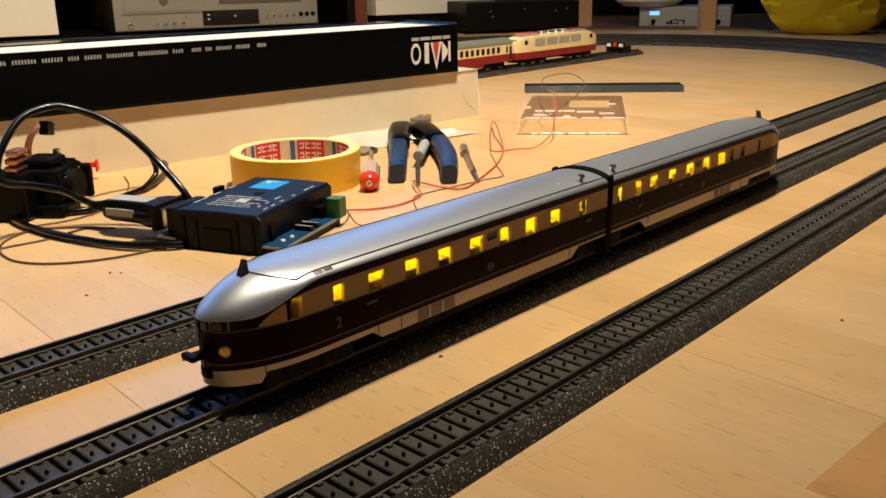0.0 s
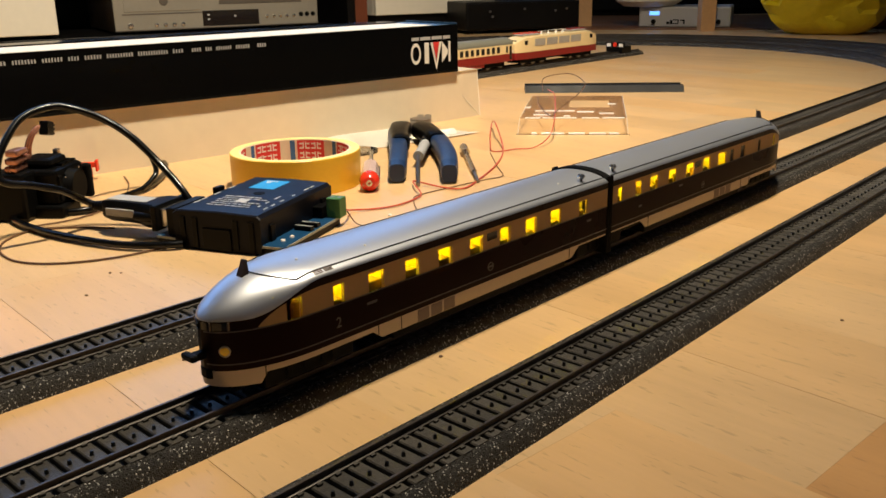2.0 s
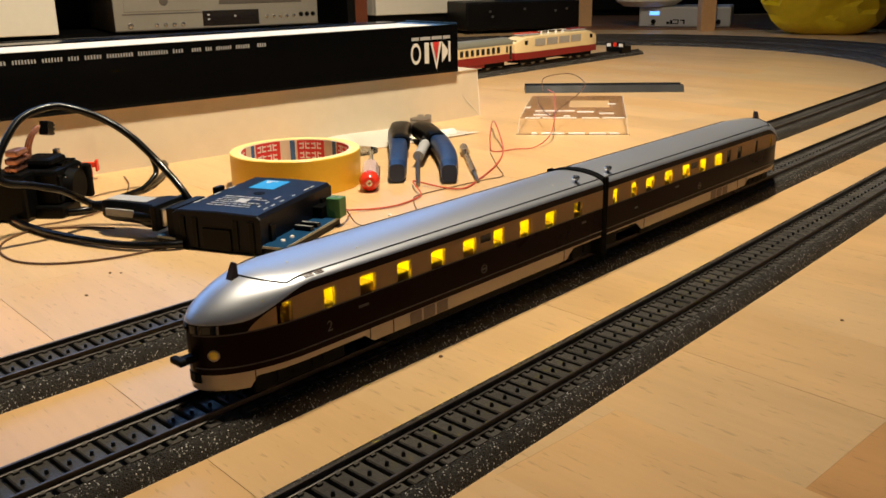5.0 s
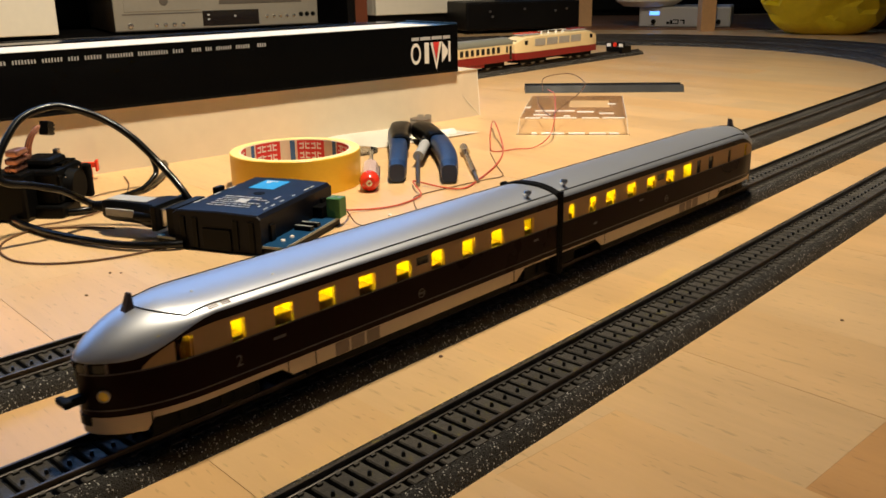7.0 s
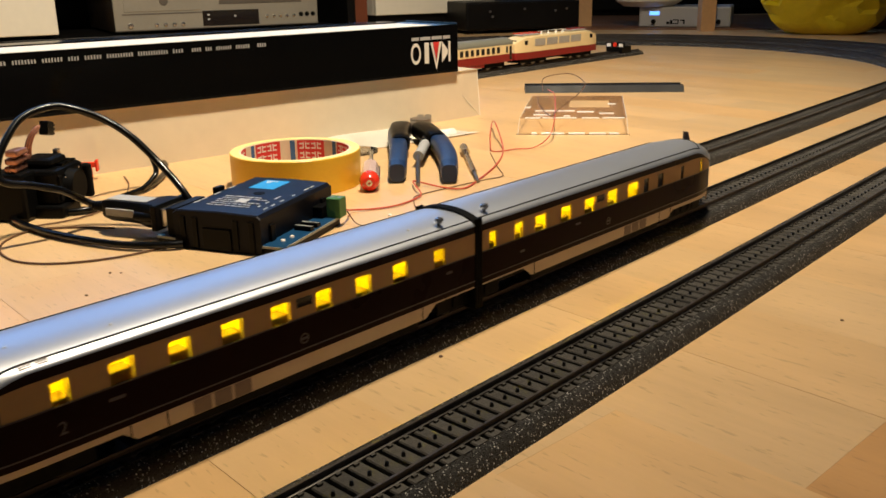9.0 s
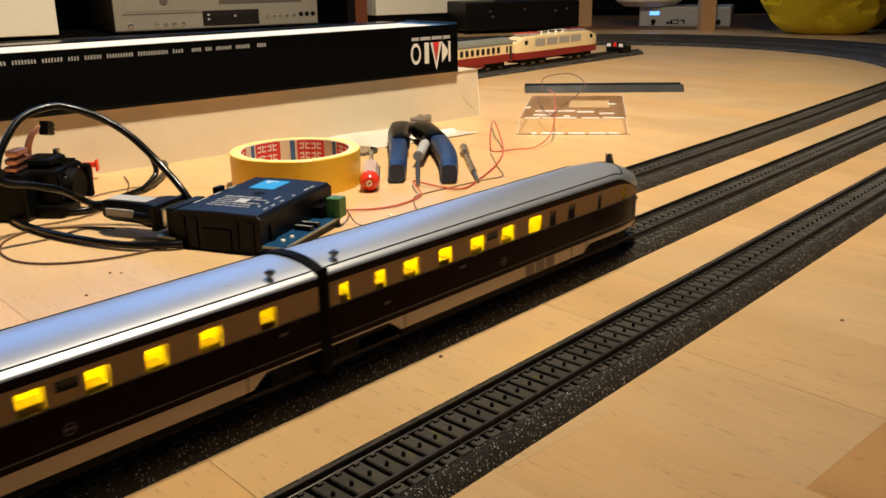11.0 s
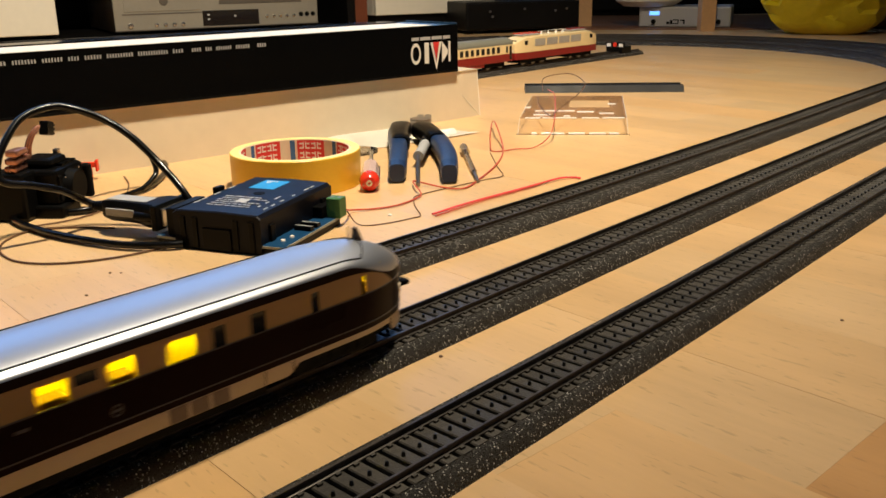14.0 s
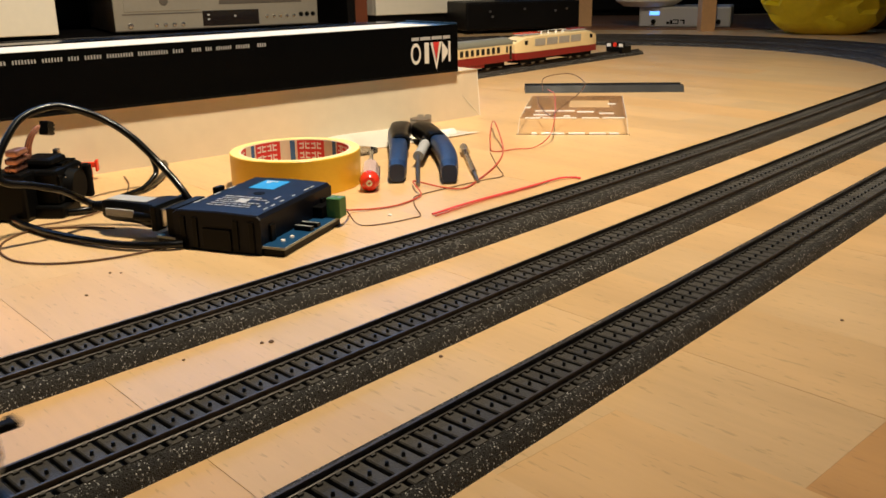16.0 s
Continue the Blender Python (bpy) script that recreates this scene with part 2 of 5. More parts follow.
# ---- mesh helpers (millimetres in, metres out) ----
def mesh_of(name, bm, mat, smooth=False):
    for v in bm.verts:
        v.co *= MM
    bmesh.ops.recalc_face_normals(bm, faces=bm.faces)
    me = bpy.data.meshes.new(name)
    bm.to_mesh(me)
    bm.free()
    me.materials.append(mat)
    if smooth:
        for f in me.polygons:
            f.use_smooth = True
        if smooth != "all":
            me.set_sharp_from_angle(angle=radians(38))
    return me


def part(name, bm, mat, parent=None, label="", smooth=False, m=None):
    """Links a bmesh as one mesh object under a thing or a part."""
    ob = new(name, mesh_of(name, bm, mat, smooth))
    if parent:
        ob.parent = parent
    if m:
        ob.matrix_basis = m
    if label:
        ob["label"] = label
    return ob


def thing(name, label, category, m=None, group="", kind=""):
    ob = new(name)
    ob.empty_display_size = 0.01
    if m:
        ob.matrix_basis = m
    return tagged(ob, label, category, group, kind)


def add_box(bm, x0, x1, y0, y1, z0, z1, bevel=0.0, m=None, segments=2):
    vs = [bm.verts.new((x, y, z)) for x in (x0, x1) for y in (y0, y1) for z in (z0, z1)]
    fs = [bm.faces.new([vs[i] for i in q]) for q in
          ((0, 1, 3, 2), (4, 6, 7, 5), (0, 4, 5, 1), (2, 3, 7, 6), (0, 2, 6, 4), (1, 5, 7, 3))]
    if m:
        bmesh.ops.transform(bm, matrix=m, verts=vs)
    if bevel:
        es = list({e for f in fs for e in f.edges})
        bmesh.ops.bevel(bm, geom=es, offset=bevel, segments=segments, profile=0.5, affect="EDGES")
    return bm


def box(x0, x1, y0, y1, z0, z1, bevel=0.0, m=None):
    return add_box(bmesh.new(), x0, x1, y0, y1, z0, z1, bevel, m)


def mm_pose(x, y, z, rx=0, ry=0, rz=0):
    """A pose for vertices that are still in millimetres."""
    return Matrix.LocRotScale((x, y, z), Euler([radians(a) for a in (rx, ry, rz)]), None)


def add_cyl(bm, r0, r1, h, m=None, n=20, cap=True):
    res = bmesh.ops.create_cone(bm, cap_ends=cap, segments=n, radius1=r0, radius2=r1, depth=h,
                                matrix=(m or Matrix()) @ Matrix.Translation((0, 0, h / 2)))
    return res["verts"]


def cyl(r0, r1, h, m=None, n=20):
    bm = bmesh.new()
    add_cyl(bm, r0, r1, h, m, n)
    return bm


def lathe(profile, n=40, closed=False):
    """Turns (r, z) points round z."""
    bm = bmesh.new()
    rings = []
    for r, z in profile:
        rings.append([bm.verts.new((r * math.cos(2 * math.pi * i / n), r * math.sin(2 * math.pi * i / n), z)) for i in range(n)])
    k = len(rings)
    for j in range(k if closed else k - 1):
        a, b = rings[j], rings[(j + 1) % k]
        for i in range(n):
            bm.faces.new((a[i], a[(i + 1) % n], b[(i + 1) % n], b[i]))
    if not closed:
        for ring in (rings[0], rings[-1]):
            if (ring[0].co.x ** 2 + ring[0].co.y ** 2) > 1e-6:
                bm.faces.new(ring)
    return bm


def loft(rings, cap=True, closed=True):
    bm = bmesh.new()
    vs = [[bm.verts.new(p) for p in r] for r in rings]
    n = len(vs[0])
    for a, b in zip(vs, vs[1:]):
        for i in range(n if closed else n - 1):
            j = (i + 1) % n
            bm.faces.new((a[i], a[j], b[j], b[i]))
    if cap and closed:
        bm.faces.new(vs[0])
        bm.faces.new(vs[-1])
    return bm


def prism(points, z0, z1, bevel=0.0):
    bm = bmesh.new()
    lo = [bm.verts.new((x, y, z0)) for x, y in points]
    hi = [bm.verts.new((x, y, z1)) for x, y in points]
    n = len(points)
    for i in range(n):
        bm.faces.new((lo[i], lo[(i + 1) % n], hi[(i + 1) % n], hi[i]))
    top = bm.faces.new(hi)
    bm.faces.new(lo)
    if bevel:
        bmesh.ops.bevel(bm, geom=list(top.edges), offset=bevel, segments=2, profile=0.5, affect="EDGES")
    return bm


def spline(points, steps=10):
    """Catmull-Rom through the points."""
    p = [Vector(q) for q in points]
    p = [2 * p[0] - p[1]] + p + [2 * p[-1] - p[-2]]
    out = []
    for i in range(1, len(p) - 2):
        for s in range(steps):
            t = s / steps
            a, b, c, d = p[i - 1:i + 3]
            out.append(0.5 * ((2 * b) + (c - a) * t + (2 * a - 5 * b + 4 * c - d) * t * t + (3 * b - a - 3 * c + d) * t ** 3))
    out.append(p[-2])
    return out


def add_tube(bm, points, r, n=10, steps=8, smooth=True):
    pts = spline(points, steps) if smooth else [Vector(q) for q in points]
    rings = []
    side = None
    for i, q in enumerate(pts):
        d = (pts[min(i + 1, len(pts) - 1)] - pts[max(i - 1, 0)]).normalized()
        if side is None:
            side = d.orthogonal().normalized()
        side = (side - d * side.dot(d)).normalized()
        up = d.cross(side)
        rings.append([bm.verts.new(q + (side * math.cos(2 * math.pi * k / n) + up * math.sin(2 * math.pi * k / n)) * r) for k in range(n)])
    for a, b in zip(rings, rings[1:]):
        for k in range(n):
            bm.faces.new((a[k], a[(k + 1) % n], b[(k + 1) % n], b[k]))
    bm.faces.new(rings[0])
    bm.faces.new(rings[-1])
    return bm


def tube(points, r, n=10, steps=8, smooth=True):
    return add_tube(bmesh.new(), points, r, n, steps, smooth)


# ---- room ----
WIN = (-900, 3300, 560, 2000)      # the added, unseen wide window in the north wall: x0, x1, z0, z1


def pierced_wall():
    x0, x1, z0, z1 = WIN
    bm = box(-1600, x0, 2700, 2780, -60, 2500)
    add_box(bm, x1, 4200, 2700, 2780, -60, 2500)
    add_box(bm, x0, x1, 2700, 2780, -60, z0)
    add_box(bm, x0, x1, 2700, 2780, z1, 2500)
    return bm


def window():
    """An unseen wide window with a blue glow, added for the roof's reflection."""
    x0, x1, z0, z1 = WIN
    w = thing("window_1", "unseen window added to give the silver roof its blue reflection", "window", None, "", "structure")
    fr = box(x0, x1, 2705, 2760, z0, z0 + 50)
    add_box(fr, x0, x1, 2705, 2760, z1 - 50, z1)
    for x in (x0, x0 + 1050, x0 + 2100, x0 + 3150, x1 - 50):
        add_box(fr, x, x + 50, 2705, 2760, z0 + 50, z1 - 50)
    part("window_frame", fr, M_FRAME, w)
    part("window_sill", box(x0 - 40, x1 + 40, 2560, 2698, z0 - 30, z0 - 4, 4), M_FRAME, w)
    tagged(part("backdrop", box(x0 - 900, x1 + 900, 3100, 3110, z0 - 700, z1 + 900), M_BLUEGLOW), "glowing blue panel added behind the unseen window", "sky", kind="structure")


def room():
    for name, b, mat, lab in (
            ("wall_north", pierced_wall(), M_WALL, "plain painted wall with an opening for the added window"),
            ("wall_south", box(-1600, 4200, -2080, -2000, -60, 2500), M_WALL, "plain painted wall"),
            ("wall_east", box(4200, 4280, -2080, 2780, -60, 2500), M_WALL, "plain painted wall beyond the tracks"),
            ("wall_west", box(-1680, -1600, -2080, 2780, -60, 2500), M_WALL, "plain painted wall"),
            ("ceiling", box(-1680, 4280, -2080, 2780, 2500, 2560), M_CEIL, "plain pale ceiling")):
        tagged(part(name, b, mat), lab, "wall" if "wall" in name else "ceiling", kind="structure")


room()
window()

# ---- ceiling lamp over the tracks ----
def pendant(x, y, z):
    lampshade = thing("ceiling_lamp", "warm round pendant lamp hanging over the tracks", "lamp", at(x, y, z), "")
    part("shade", lathe([(60, 60), (110, 0), (107, 0), (57, 58)], 32, True), M_FOAM, lampshade, smooth=True)
    part("cord", cyl(3, 3, 2440 - z, mm_pose(0, 0, 60), 10), M_BLACK, lampshade, smooth=True)


pendant(420, 50, 1290)


# ---- tracks ----
RAIL_TOP = 9.19
PITCH = 6.992
BED_HALF, BED_TOP = 18.9, 5.6
LOOP = (1157.0, 527.0)


def sweep(points, profile, close=True):
    """A profile (y, z) along plan points (x, y, direction angle)."""
    return loft([[(x - y * math.sin(a), yy + y * math.cos(a), z) for y, z in profile] for x, yy, a in points], True, close)


BED = [(-18.9, 0.0), (-17.9, 2.4), (-16.6, 4.6), (-15.0, 5.7), (-12.7, 6.1), (-12.3, 4.2), (12.3, 4.2), (12.7, 6.1), (15.0, 5.7), (16.6, 4.6), (17.9, 2.4), (18.9, 0.0)]
INNER = [(-12.2, 4.1), (-12.2, 4.5), (12.2, 4.5), (12.2, 4.1)]


def rail_profile(c):
    return [(c - 1.1, 6.4), (c - 1.1, 6.9), (c - 0.3, 7.2), (c - 0.3, 8.5), (c - 0.5, 8.75), (c - 0.5, 9.1), (c - 0.4, RAIL_TOP),
            (c + 0.4, RAIL_TOP), (c + 0.5, 9.1), (c + 0.5, 8.75), (c + 0.3, 8.5), (c + 0.3, 7.2), (c + 1.1, 6.9), (c + 1.1, 6.4)]


def sleeper_mesh():
    bm = bmesh.new()
    # a block with chamfered top edges
    prof = [(-2.7, 4.4), (-2.6, 6.0), (-2.2, 6.4), (2.2, 6.4), (2.6, 6.0), (2.7, 4.4)]
    lo, hi = [[bm.verts.new((x, y, z)) for x, z in prof] for y in (-13.2, 13.2)]
    for i in range(6):
        bm.faces.new((lo[i], lo[(i + 1) % 6], hi[(i + 1) % 6], hi[i]))
    bm.faces.new(lo)
    bm.faces.new(hi)
    for y in (-10.6, -6.8, 6.8, 10.6):
        add_box(bm, -0.9, 0.9, y - 0.55, y + 0.55, 6.5, 7.2)
    return mesh_of("sleeper", bm, M_SLEEPER)


def stud_mesh():
    return mesh_of("stud", cyl(0.75, 0.5, 1.35, mm_pose(0, 0, 6.6), 8), M_STUD, True)


SLEEPER_MESH, STUD_MESH = sleeper_mesh(), stud_mesh()


def walk_points(p0, angle, length, turn_radius=0, turn=0.0, tail=0.0, step=None):
    """Plan points: a straight, a left-hand arc, a straight."""
    out = [(p0[0], p0[1], angle)]
    x, y, a = p0[0] + length * math.cos(angle), p0[1] + length * math.sin(angle), angle
    out.append((x, y, a))
    if turn:
        cx, cy = x - turn_radius * math.sin(a), y + turn_radius * math.cos(a)
        n = max(8, int(turn * turn_radius / (step or 25)))
        for i in range(1, n + 1):
            b = a + turn * i / n
            out.append((cx + turn_radius * math.sin(b), cy - turn_radius * math.cos(b), b))
        x, y, a = out[-1]
        out.append((x + tail * math.cos(a), y + tail * math.sin(a), a))
    return out


def along(points, first, pitch):
    """Even stations on plan points."""
    out, pos = [], first
    run = 0.0
    for (x0, y0, a0), (x1, y1, a1) in zip(points, points[1:]):
        d = math.hypot(x1 - x0, y1 - y0)
        while pos <= run + d and d > 0:
            t = (pos - run) / d
            out.append((x0 + (x1 - x0) * t, y0 + (y1 - y0) * t, a0 + (a1 - a0) * t))
            pos += pitch
        run += d
    return out


def track(label, points, first, near, group="parallel tracks"):
    """A track: bed, two rails, sleepers and studs; the nearest `near` sleepers are pieces, the rest is joined."""
    tr = thing("railway_track", label, "model track", None, group)
    part("track_bed", sweep(points, BED), M_BED, tr, "black granular foam bed", smooth=True)
    # near-black sheet paints the shade between the sleepers
    part("bed_plate", sweep(points, INNER), M_GAPSHADE, tr)
    for c in (-8.75, 8.75):
        part("rail", sweep(points, rail_profile(c)), M_RAIL, tr, "dark metal rail", smooth=True)
    spots = along(points, first, PITCH)
    for x, y, a in spots[:near]:
        for name, me, dx in (("sleeper", SLEEPER_MESH, 0.9), ("stud", STUD_MESH, 0.0)):
            ob = new(name, me)
            ob.parent = tr
            ob.matrix_basis = pose((x + dx * math.cos(a)) * MM, (y + dx * math.sin(a)) * MM, 0, 0, 0, math.degrees(a))
    rest = bmesh.new()
    for x, y, a in spots[near:]:
        add_box(rest, -2.4, 2.4, -13.0, 13.0, 4.4, 6.4, 0, mm_pose(x, y, 0, 0, 0, math.degrees(a)))
    if spots[near:]:
        tagged(part("sleeper_rest", rest, M_SLEEPER, tr), "dark plastic sleepers", kind="stuff")
    else:
        rest.free()
    return tr


X0 = -160.0


def bent_line(way, radius, tail=900):
    """Plan points through slightly uneven waypoints, then round the far bend and back."""
    line = spline([(x, y, 0) for x, y in way], 4)
    out = []
    for i, q in enumerate(line):
        d = line[min(i + 1, len(line) - 1)] - line[max(i - 1, 0)]
        out.append((q.x, q.y, math.atan2(d.y, d.x)))
    x, y, a = out[-1]
    return out[:-1] + walk_points((x, y), a, 1.0, radius, math.pi - a, tail)


# each line starts well behind the camera and runs round the far bend
t1 = bent_line([(X0, 84.8), (90, 80.2), (300, 76.3), (430, 74.2), (600, 74.8), (780, 77.5), (900, 80.5), (1080, 85.2), (1165, 88.2)], 429)
t2 = bent_line([(X0, 0), (100, 0), (380, 0.1), (570, 1.6), (740, 3.2), (950, 4.6), (1160, 6.2)], 508)
t3 = bent_line([(X0, -72.6), (100, -72.5), (290, -72.2), (440, -71.0), (600, -69.4), (850, -66.5), (1160, -62.0)], 583)


def phase(x):
    """The first sleeper's distance from the line's start, so that one lies at x."""
    return (x - X0) % PITCH


track("black model railway track with studded sleepers on granular bed", t1, phase(89.42), 170)
track("black model railway track under the silver-roofed railcar", t2, phase(44.41 + 0.3), 170)
track("black model railway track with studded sleepers on granular bed", t3, phase(120.88), 170)

SIDE_A = 0.0
SIDE_0 = (520.0, 590.0)


def siding_pose(d, side=0.0, z=0.0, flip=0):
    return at(SIDE_0[0] + d * math.cos(SIDE_A) - side * math.sin(SIDE_A), SIDE_0[1] + d * math.sin(SIDE_A) + side * math.cos(SIDE_A), z,
              0, 0, math.degrees(SIDE_A) + flip)


track("grey siding track under the cream and red train", walk_points(SIDE_0, SIDE_A, 850), 3.0, 60, "siding")

# ---- railcar ----
CAR_LEN = 221.6       # nose tip to the gangway end
HALF_W = 16.8
TIP = 98.1
ORIGIN_X = 321.0


def plan_half(u):
    """Half width of the body at u mm behind the nose tip."""
    if u >= 38:
        return HALF_W
    k = max(0.0, 1 - ((38 - u) / 38) ** 2.3)
    return HALF_W * k ** 0.54


NOSE_U = [0.0, 0.25, 0.8, 1.6, 2.8, 4.4, 6.4, 9, 12, 15, 18, 21, 24, 27, 30, 34, 38]


def roof_low(u):
    t = min(1.0, max(0.0, (u - 10) / 29))
    return 38.0 + 8.3 * t * t * (3 - 2 * t)


def roof_top(u):
    return 38.0 + 12.4 * math.sin(math.pi / 2 * min(1.0, u / 28)) ** 0.70


def roof_bow(u):
    """How peaked the roof's section is: fuller on the nose."""
    return 1.22 - 0.14 * (1 - min(1.0, u / 34))


def roof_z(u, y):
    """Height of the roof's skin."""
    c = min(1.0, abs(y) / (plan_half(u) + 0.12)) ** (1 / 0.96)
    return roof_low(u) + (roof_top(u) - roof_low(u)) * (1 - c * c) ** (0.5 * roof_bow(u))


def side_strip(z_low, z_high, thick, u0, u1, proud=0.0, sides=(-1, 1), stations=None):
    """A plate that follows the plan on both sides; z_low and z_high are functions of u."""
    bm = bmesh.new()
    us = sorted(set([u0, u1] + [u for u in NOSE_U if u0 < u < u1] + [s for s in (stations or []) if u0 < s < u1]))
    for sign in sides:
        cols = []
        for u in us:
            w = plan_half(u)
            d = 0.02
            slope = (plan_half(u + d) - plan_half(max(0, u - d))) / (d + min(u, d))
            nx, ny = -slope, 1.0
            k = math.hypot(nx, ny)
            nx, ny = nx / k, ny / k
            lo, hi = z_low(u), z_high(u)
            o = (u + nx * proud, (w + ny * proud))
            i = (u + nx * (proud - thick), max(0.0, w + ny * (proud - thick)))
            cols.append([bm.verts.new((o[0], sign * o[1], lo)), bm.verts.new((o[0], sign * o[1], hi)),
                         bm.verts.new((i[0], sign * i[1], hi)), bm.verts.new((i[0], sign * i[1], lo))])
        for a, b in zip(cols, cols[1:]):
            for q in range(4):
                bm.faces.new((a[q], a[(q + 1) % 4], b[(q + 1) % 4], b[q]))
        bm.faces.new(cols[0])
        bm.faces.new(cols[-1])
    return bm


def const(z):
    return lambda u: z


def skirt_low(u):
    pts = [(0, 14.8), (13.2, 14.4), (15.5, 18.2), (57, 18.4), (61.5, 18.4), (66, 15.0), (190, 15.0), (196, 19.6), (CAR_LEN, 19.6)]
    for (a, za), (b, zb) in zip(pts, pts[1:]):
        if a <= u <= b:
            return za + (zb - za) * (u - a) / (b - a)
    return 19.6


def cream_low(u):
    return 34.4


def cream_high(u):
    """The ivory band starts in a quarter arc behind the nose."""
    t = min(1.0, max(0.0, (u - 13.5) / 28))
    return 34.45 + 8.95 * (1 - (1 - t) ** 2.4) ** 0.75


FRONT_WINDOWS = [(25.6, 31.6), (45.2, 50.4), (62.1, 69.8), (81, 88.4), (99.6, 107.6), (118.6, 126.5), (137.7, 145), (156.1, 163.6), (174.6, 182.6), (197.2, 203.9)]
REAR_WINDOWS = [(26.2, 29.0), (48.6, 52.0), (71.2, 77.6), (86.6, 92), (97.2, 107.5), (117.4, 126.5), (137.4, 146.6), (157.4, 166), (176.9, 185.7), (194.3, 200.4), (212.3, 217.1)]
WIN_LOW, WIN_HIGH = 34.4, 41.6


def car(train, name, label, windows, lit, sign, span, off):
    """One half of the railcar, built from its nose tip along +u; sign turns it round, off shifts the details."""
    m = at(TIP + 2 - ORIGIN_X, 0, -RAIL_TOP) if sign > 0 else at(ORIGIN_X - TIP + 5.4, 0, -RAIL_TOP, 0, 0, 180)
    # lower wall: the waist below the windows
    body = part(name, side_strip(const(20.4), const(34.4), 0.9, 0, span), M_VIOLET, train, label, True, m)

    def sub(n, bm, mat, lab="", smooth=False):
        return part(n, bm, mat, body, lab, smooth)

    sub("cantrail", side_strip(lambda u: max(cream_high(u), 34.4), lambda u: roof_low(u) + 0.1, 0.9, 0, span, stations=[13.6, 14, 14.6, 16, 17, 19, 20, 22.5, 25, 26, 28, 32, 36]), M_VIOLET, "dark band over the windows", True)
    sub("nose_panel", side_strip(const(34.4), lambda u: cream_high(u), 0.6, 13.6, 25.2, -0.5, stations=[14, 14.6, 16, 17, 19, 20, 22, 23]), M_VIOLET)
    # ivory band: the strip over the windows and the posts between them
    sub("window_band", side_strip(lambda u: min(WIN_HIGH, cream_high(u)), cream_high, 0.7, 26.4, span, 0.06, stations=[26.6, 28, 29, 31, 33, 36]), M_CREAM, "ivory band over the windows", True)
    ends = [13.6] + [e for w in windows for e in w] + [span]
    for a, b in zip(ends[::2], ends[1::2]):
        if b - a > 0.3:
            for sg in (-1, 1):
                sub("window_post", side_strip(cream_low, lambda u: min(WIN_HIGH, cream_high(u)), 0.7, a, b, 0.06, (sg,),
                                              [14, 14.6, 16, 17, 19, 20, 22, 23, 25]), M_CREAM, "", True)
    for k, (a, b) in enumerate(windows):
        for sg in (-1, 1):
            sub("window_pane", side_strip(const(WIN_LOW), const(WIN_HIGH), 0.25, a, b, -0.35, (sg,)), M_GLASS if k in lit else M_DARKGLASS)
        # drop-light bar and frame edge
        if b - a > 5:
            for sg in (-1, 1):
                sub("window_bar", side_strip(const(WIN_LOW), const(WIN_HIGH), 0.3, b - 1.0, b - 0.55, -0.15, (sg,)), M_CREAM)
    for sg in (-1, 1):
        sub("vent", side_strip(const(38.2), const(41.4), 0.3, 129.2 + off, 135.8 + off, 0.2, (sg,)), M_DARKGLASS, "small dark ventilator panel")
    sub("waist_line", side_strip(const(34.1), const(34.55), 0.3, 0.2, span, 0.22), M_LINE, "fine raised waist line", True)
    sub("lower_line", side_strip(const(22.5), const(22.95), 0.3, 0.2, span, 0.2), M_LINE, "fine pale lining", True)
    sub("skirt", side_strip(skirt_low, const(20.5), 0.8, 0, span, -0.15, stations=[13.2, 14.5, 15.5, 57, 61.5, 63, 65, 66, 190, 193, 196]), M_SKIRT, "pale silver skirt", True)
    for a in (87.2 + off, 94.8 + off, 102.4 + off):
        for sg in (-1, 1):
            sub("skirt_grille", side_strip(const(15.2), const(20.0), 0.2, a, a + 6.4, 0.0, (sg,)), M_SKIRT_DARK)
    for u in (14.7, 64.0, 76.0, 188.0, 202.0):
        for sg in (-1, 1):
            sub("skirt_joint", side_strip(lambda q: skirt_low(q) + 0.1, const(20.4), 0.2, u, u + 0.35, 0.0, (sg,)), M_UNDER)
    sub("buffer_beam", prism([(-0.3, -1.2), (0.5, -3.2), (3, -3.2), (3, 3.2), (0.5, 3.2), (-0.3, 1.2)], 17.4, 20.8, 0.3), M_UNDER)
    # roof
    rings = []
    for u in NOSE_U + [60, 120, 180, span]:
        w, lo, hi = max(0.05, plan_half(u) + 0.12), roof_low(u), roof_top(u)
        ring = []
        for k in range(25):
            a = math.pi * k / 24
            c, s = math.cos(a), math.sin(a)
            ring.append((u, -w * math.copysign(abs(c) ** 0.96, c), lo + (hi - lo) * s ** roof_bow(u)))
        rings.append(ring)
    roof = sub("roof", loft(rings, True, True), M_SILVER, "metallic silver roof", True)
    # fine lines that edge the roof panel
    for sgn in (-1, 1):
        y = sgn * 14.1
        us = [29.5, 30.5, 32, 34, 36, 38, 45, 60, 120, 180, span - 0.4]
        sub("roof_seam", tube([(u, y, roof_z(u, y) + 0.08) for u in us], 0.3, 6, 4, False), M_UNDER)
    arc = []
    for k in range(29):
        y = -14.1 + 28.2 * k / 28
        u = 20 + 9.5 * (y / 14.1) ** 2
        arc.append((u, y, roof_z(u, y) + 0.12))
    sub("nose_seam", tube(arc, 0.28, 6, 2), M_UNDER)
    # studs coloured white for the glint of small roof rivets
    for u, y in ((38, -4), (66, -9), (190, -8)):
        sub("roof_stud", lathe([(0.55, 0), (0.45, 0.35), (0.0, 0.5)], 10), M_WHITE, smooth=True).matrix_basis = at(u, y, roof_z(u, y) - 0.1)
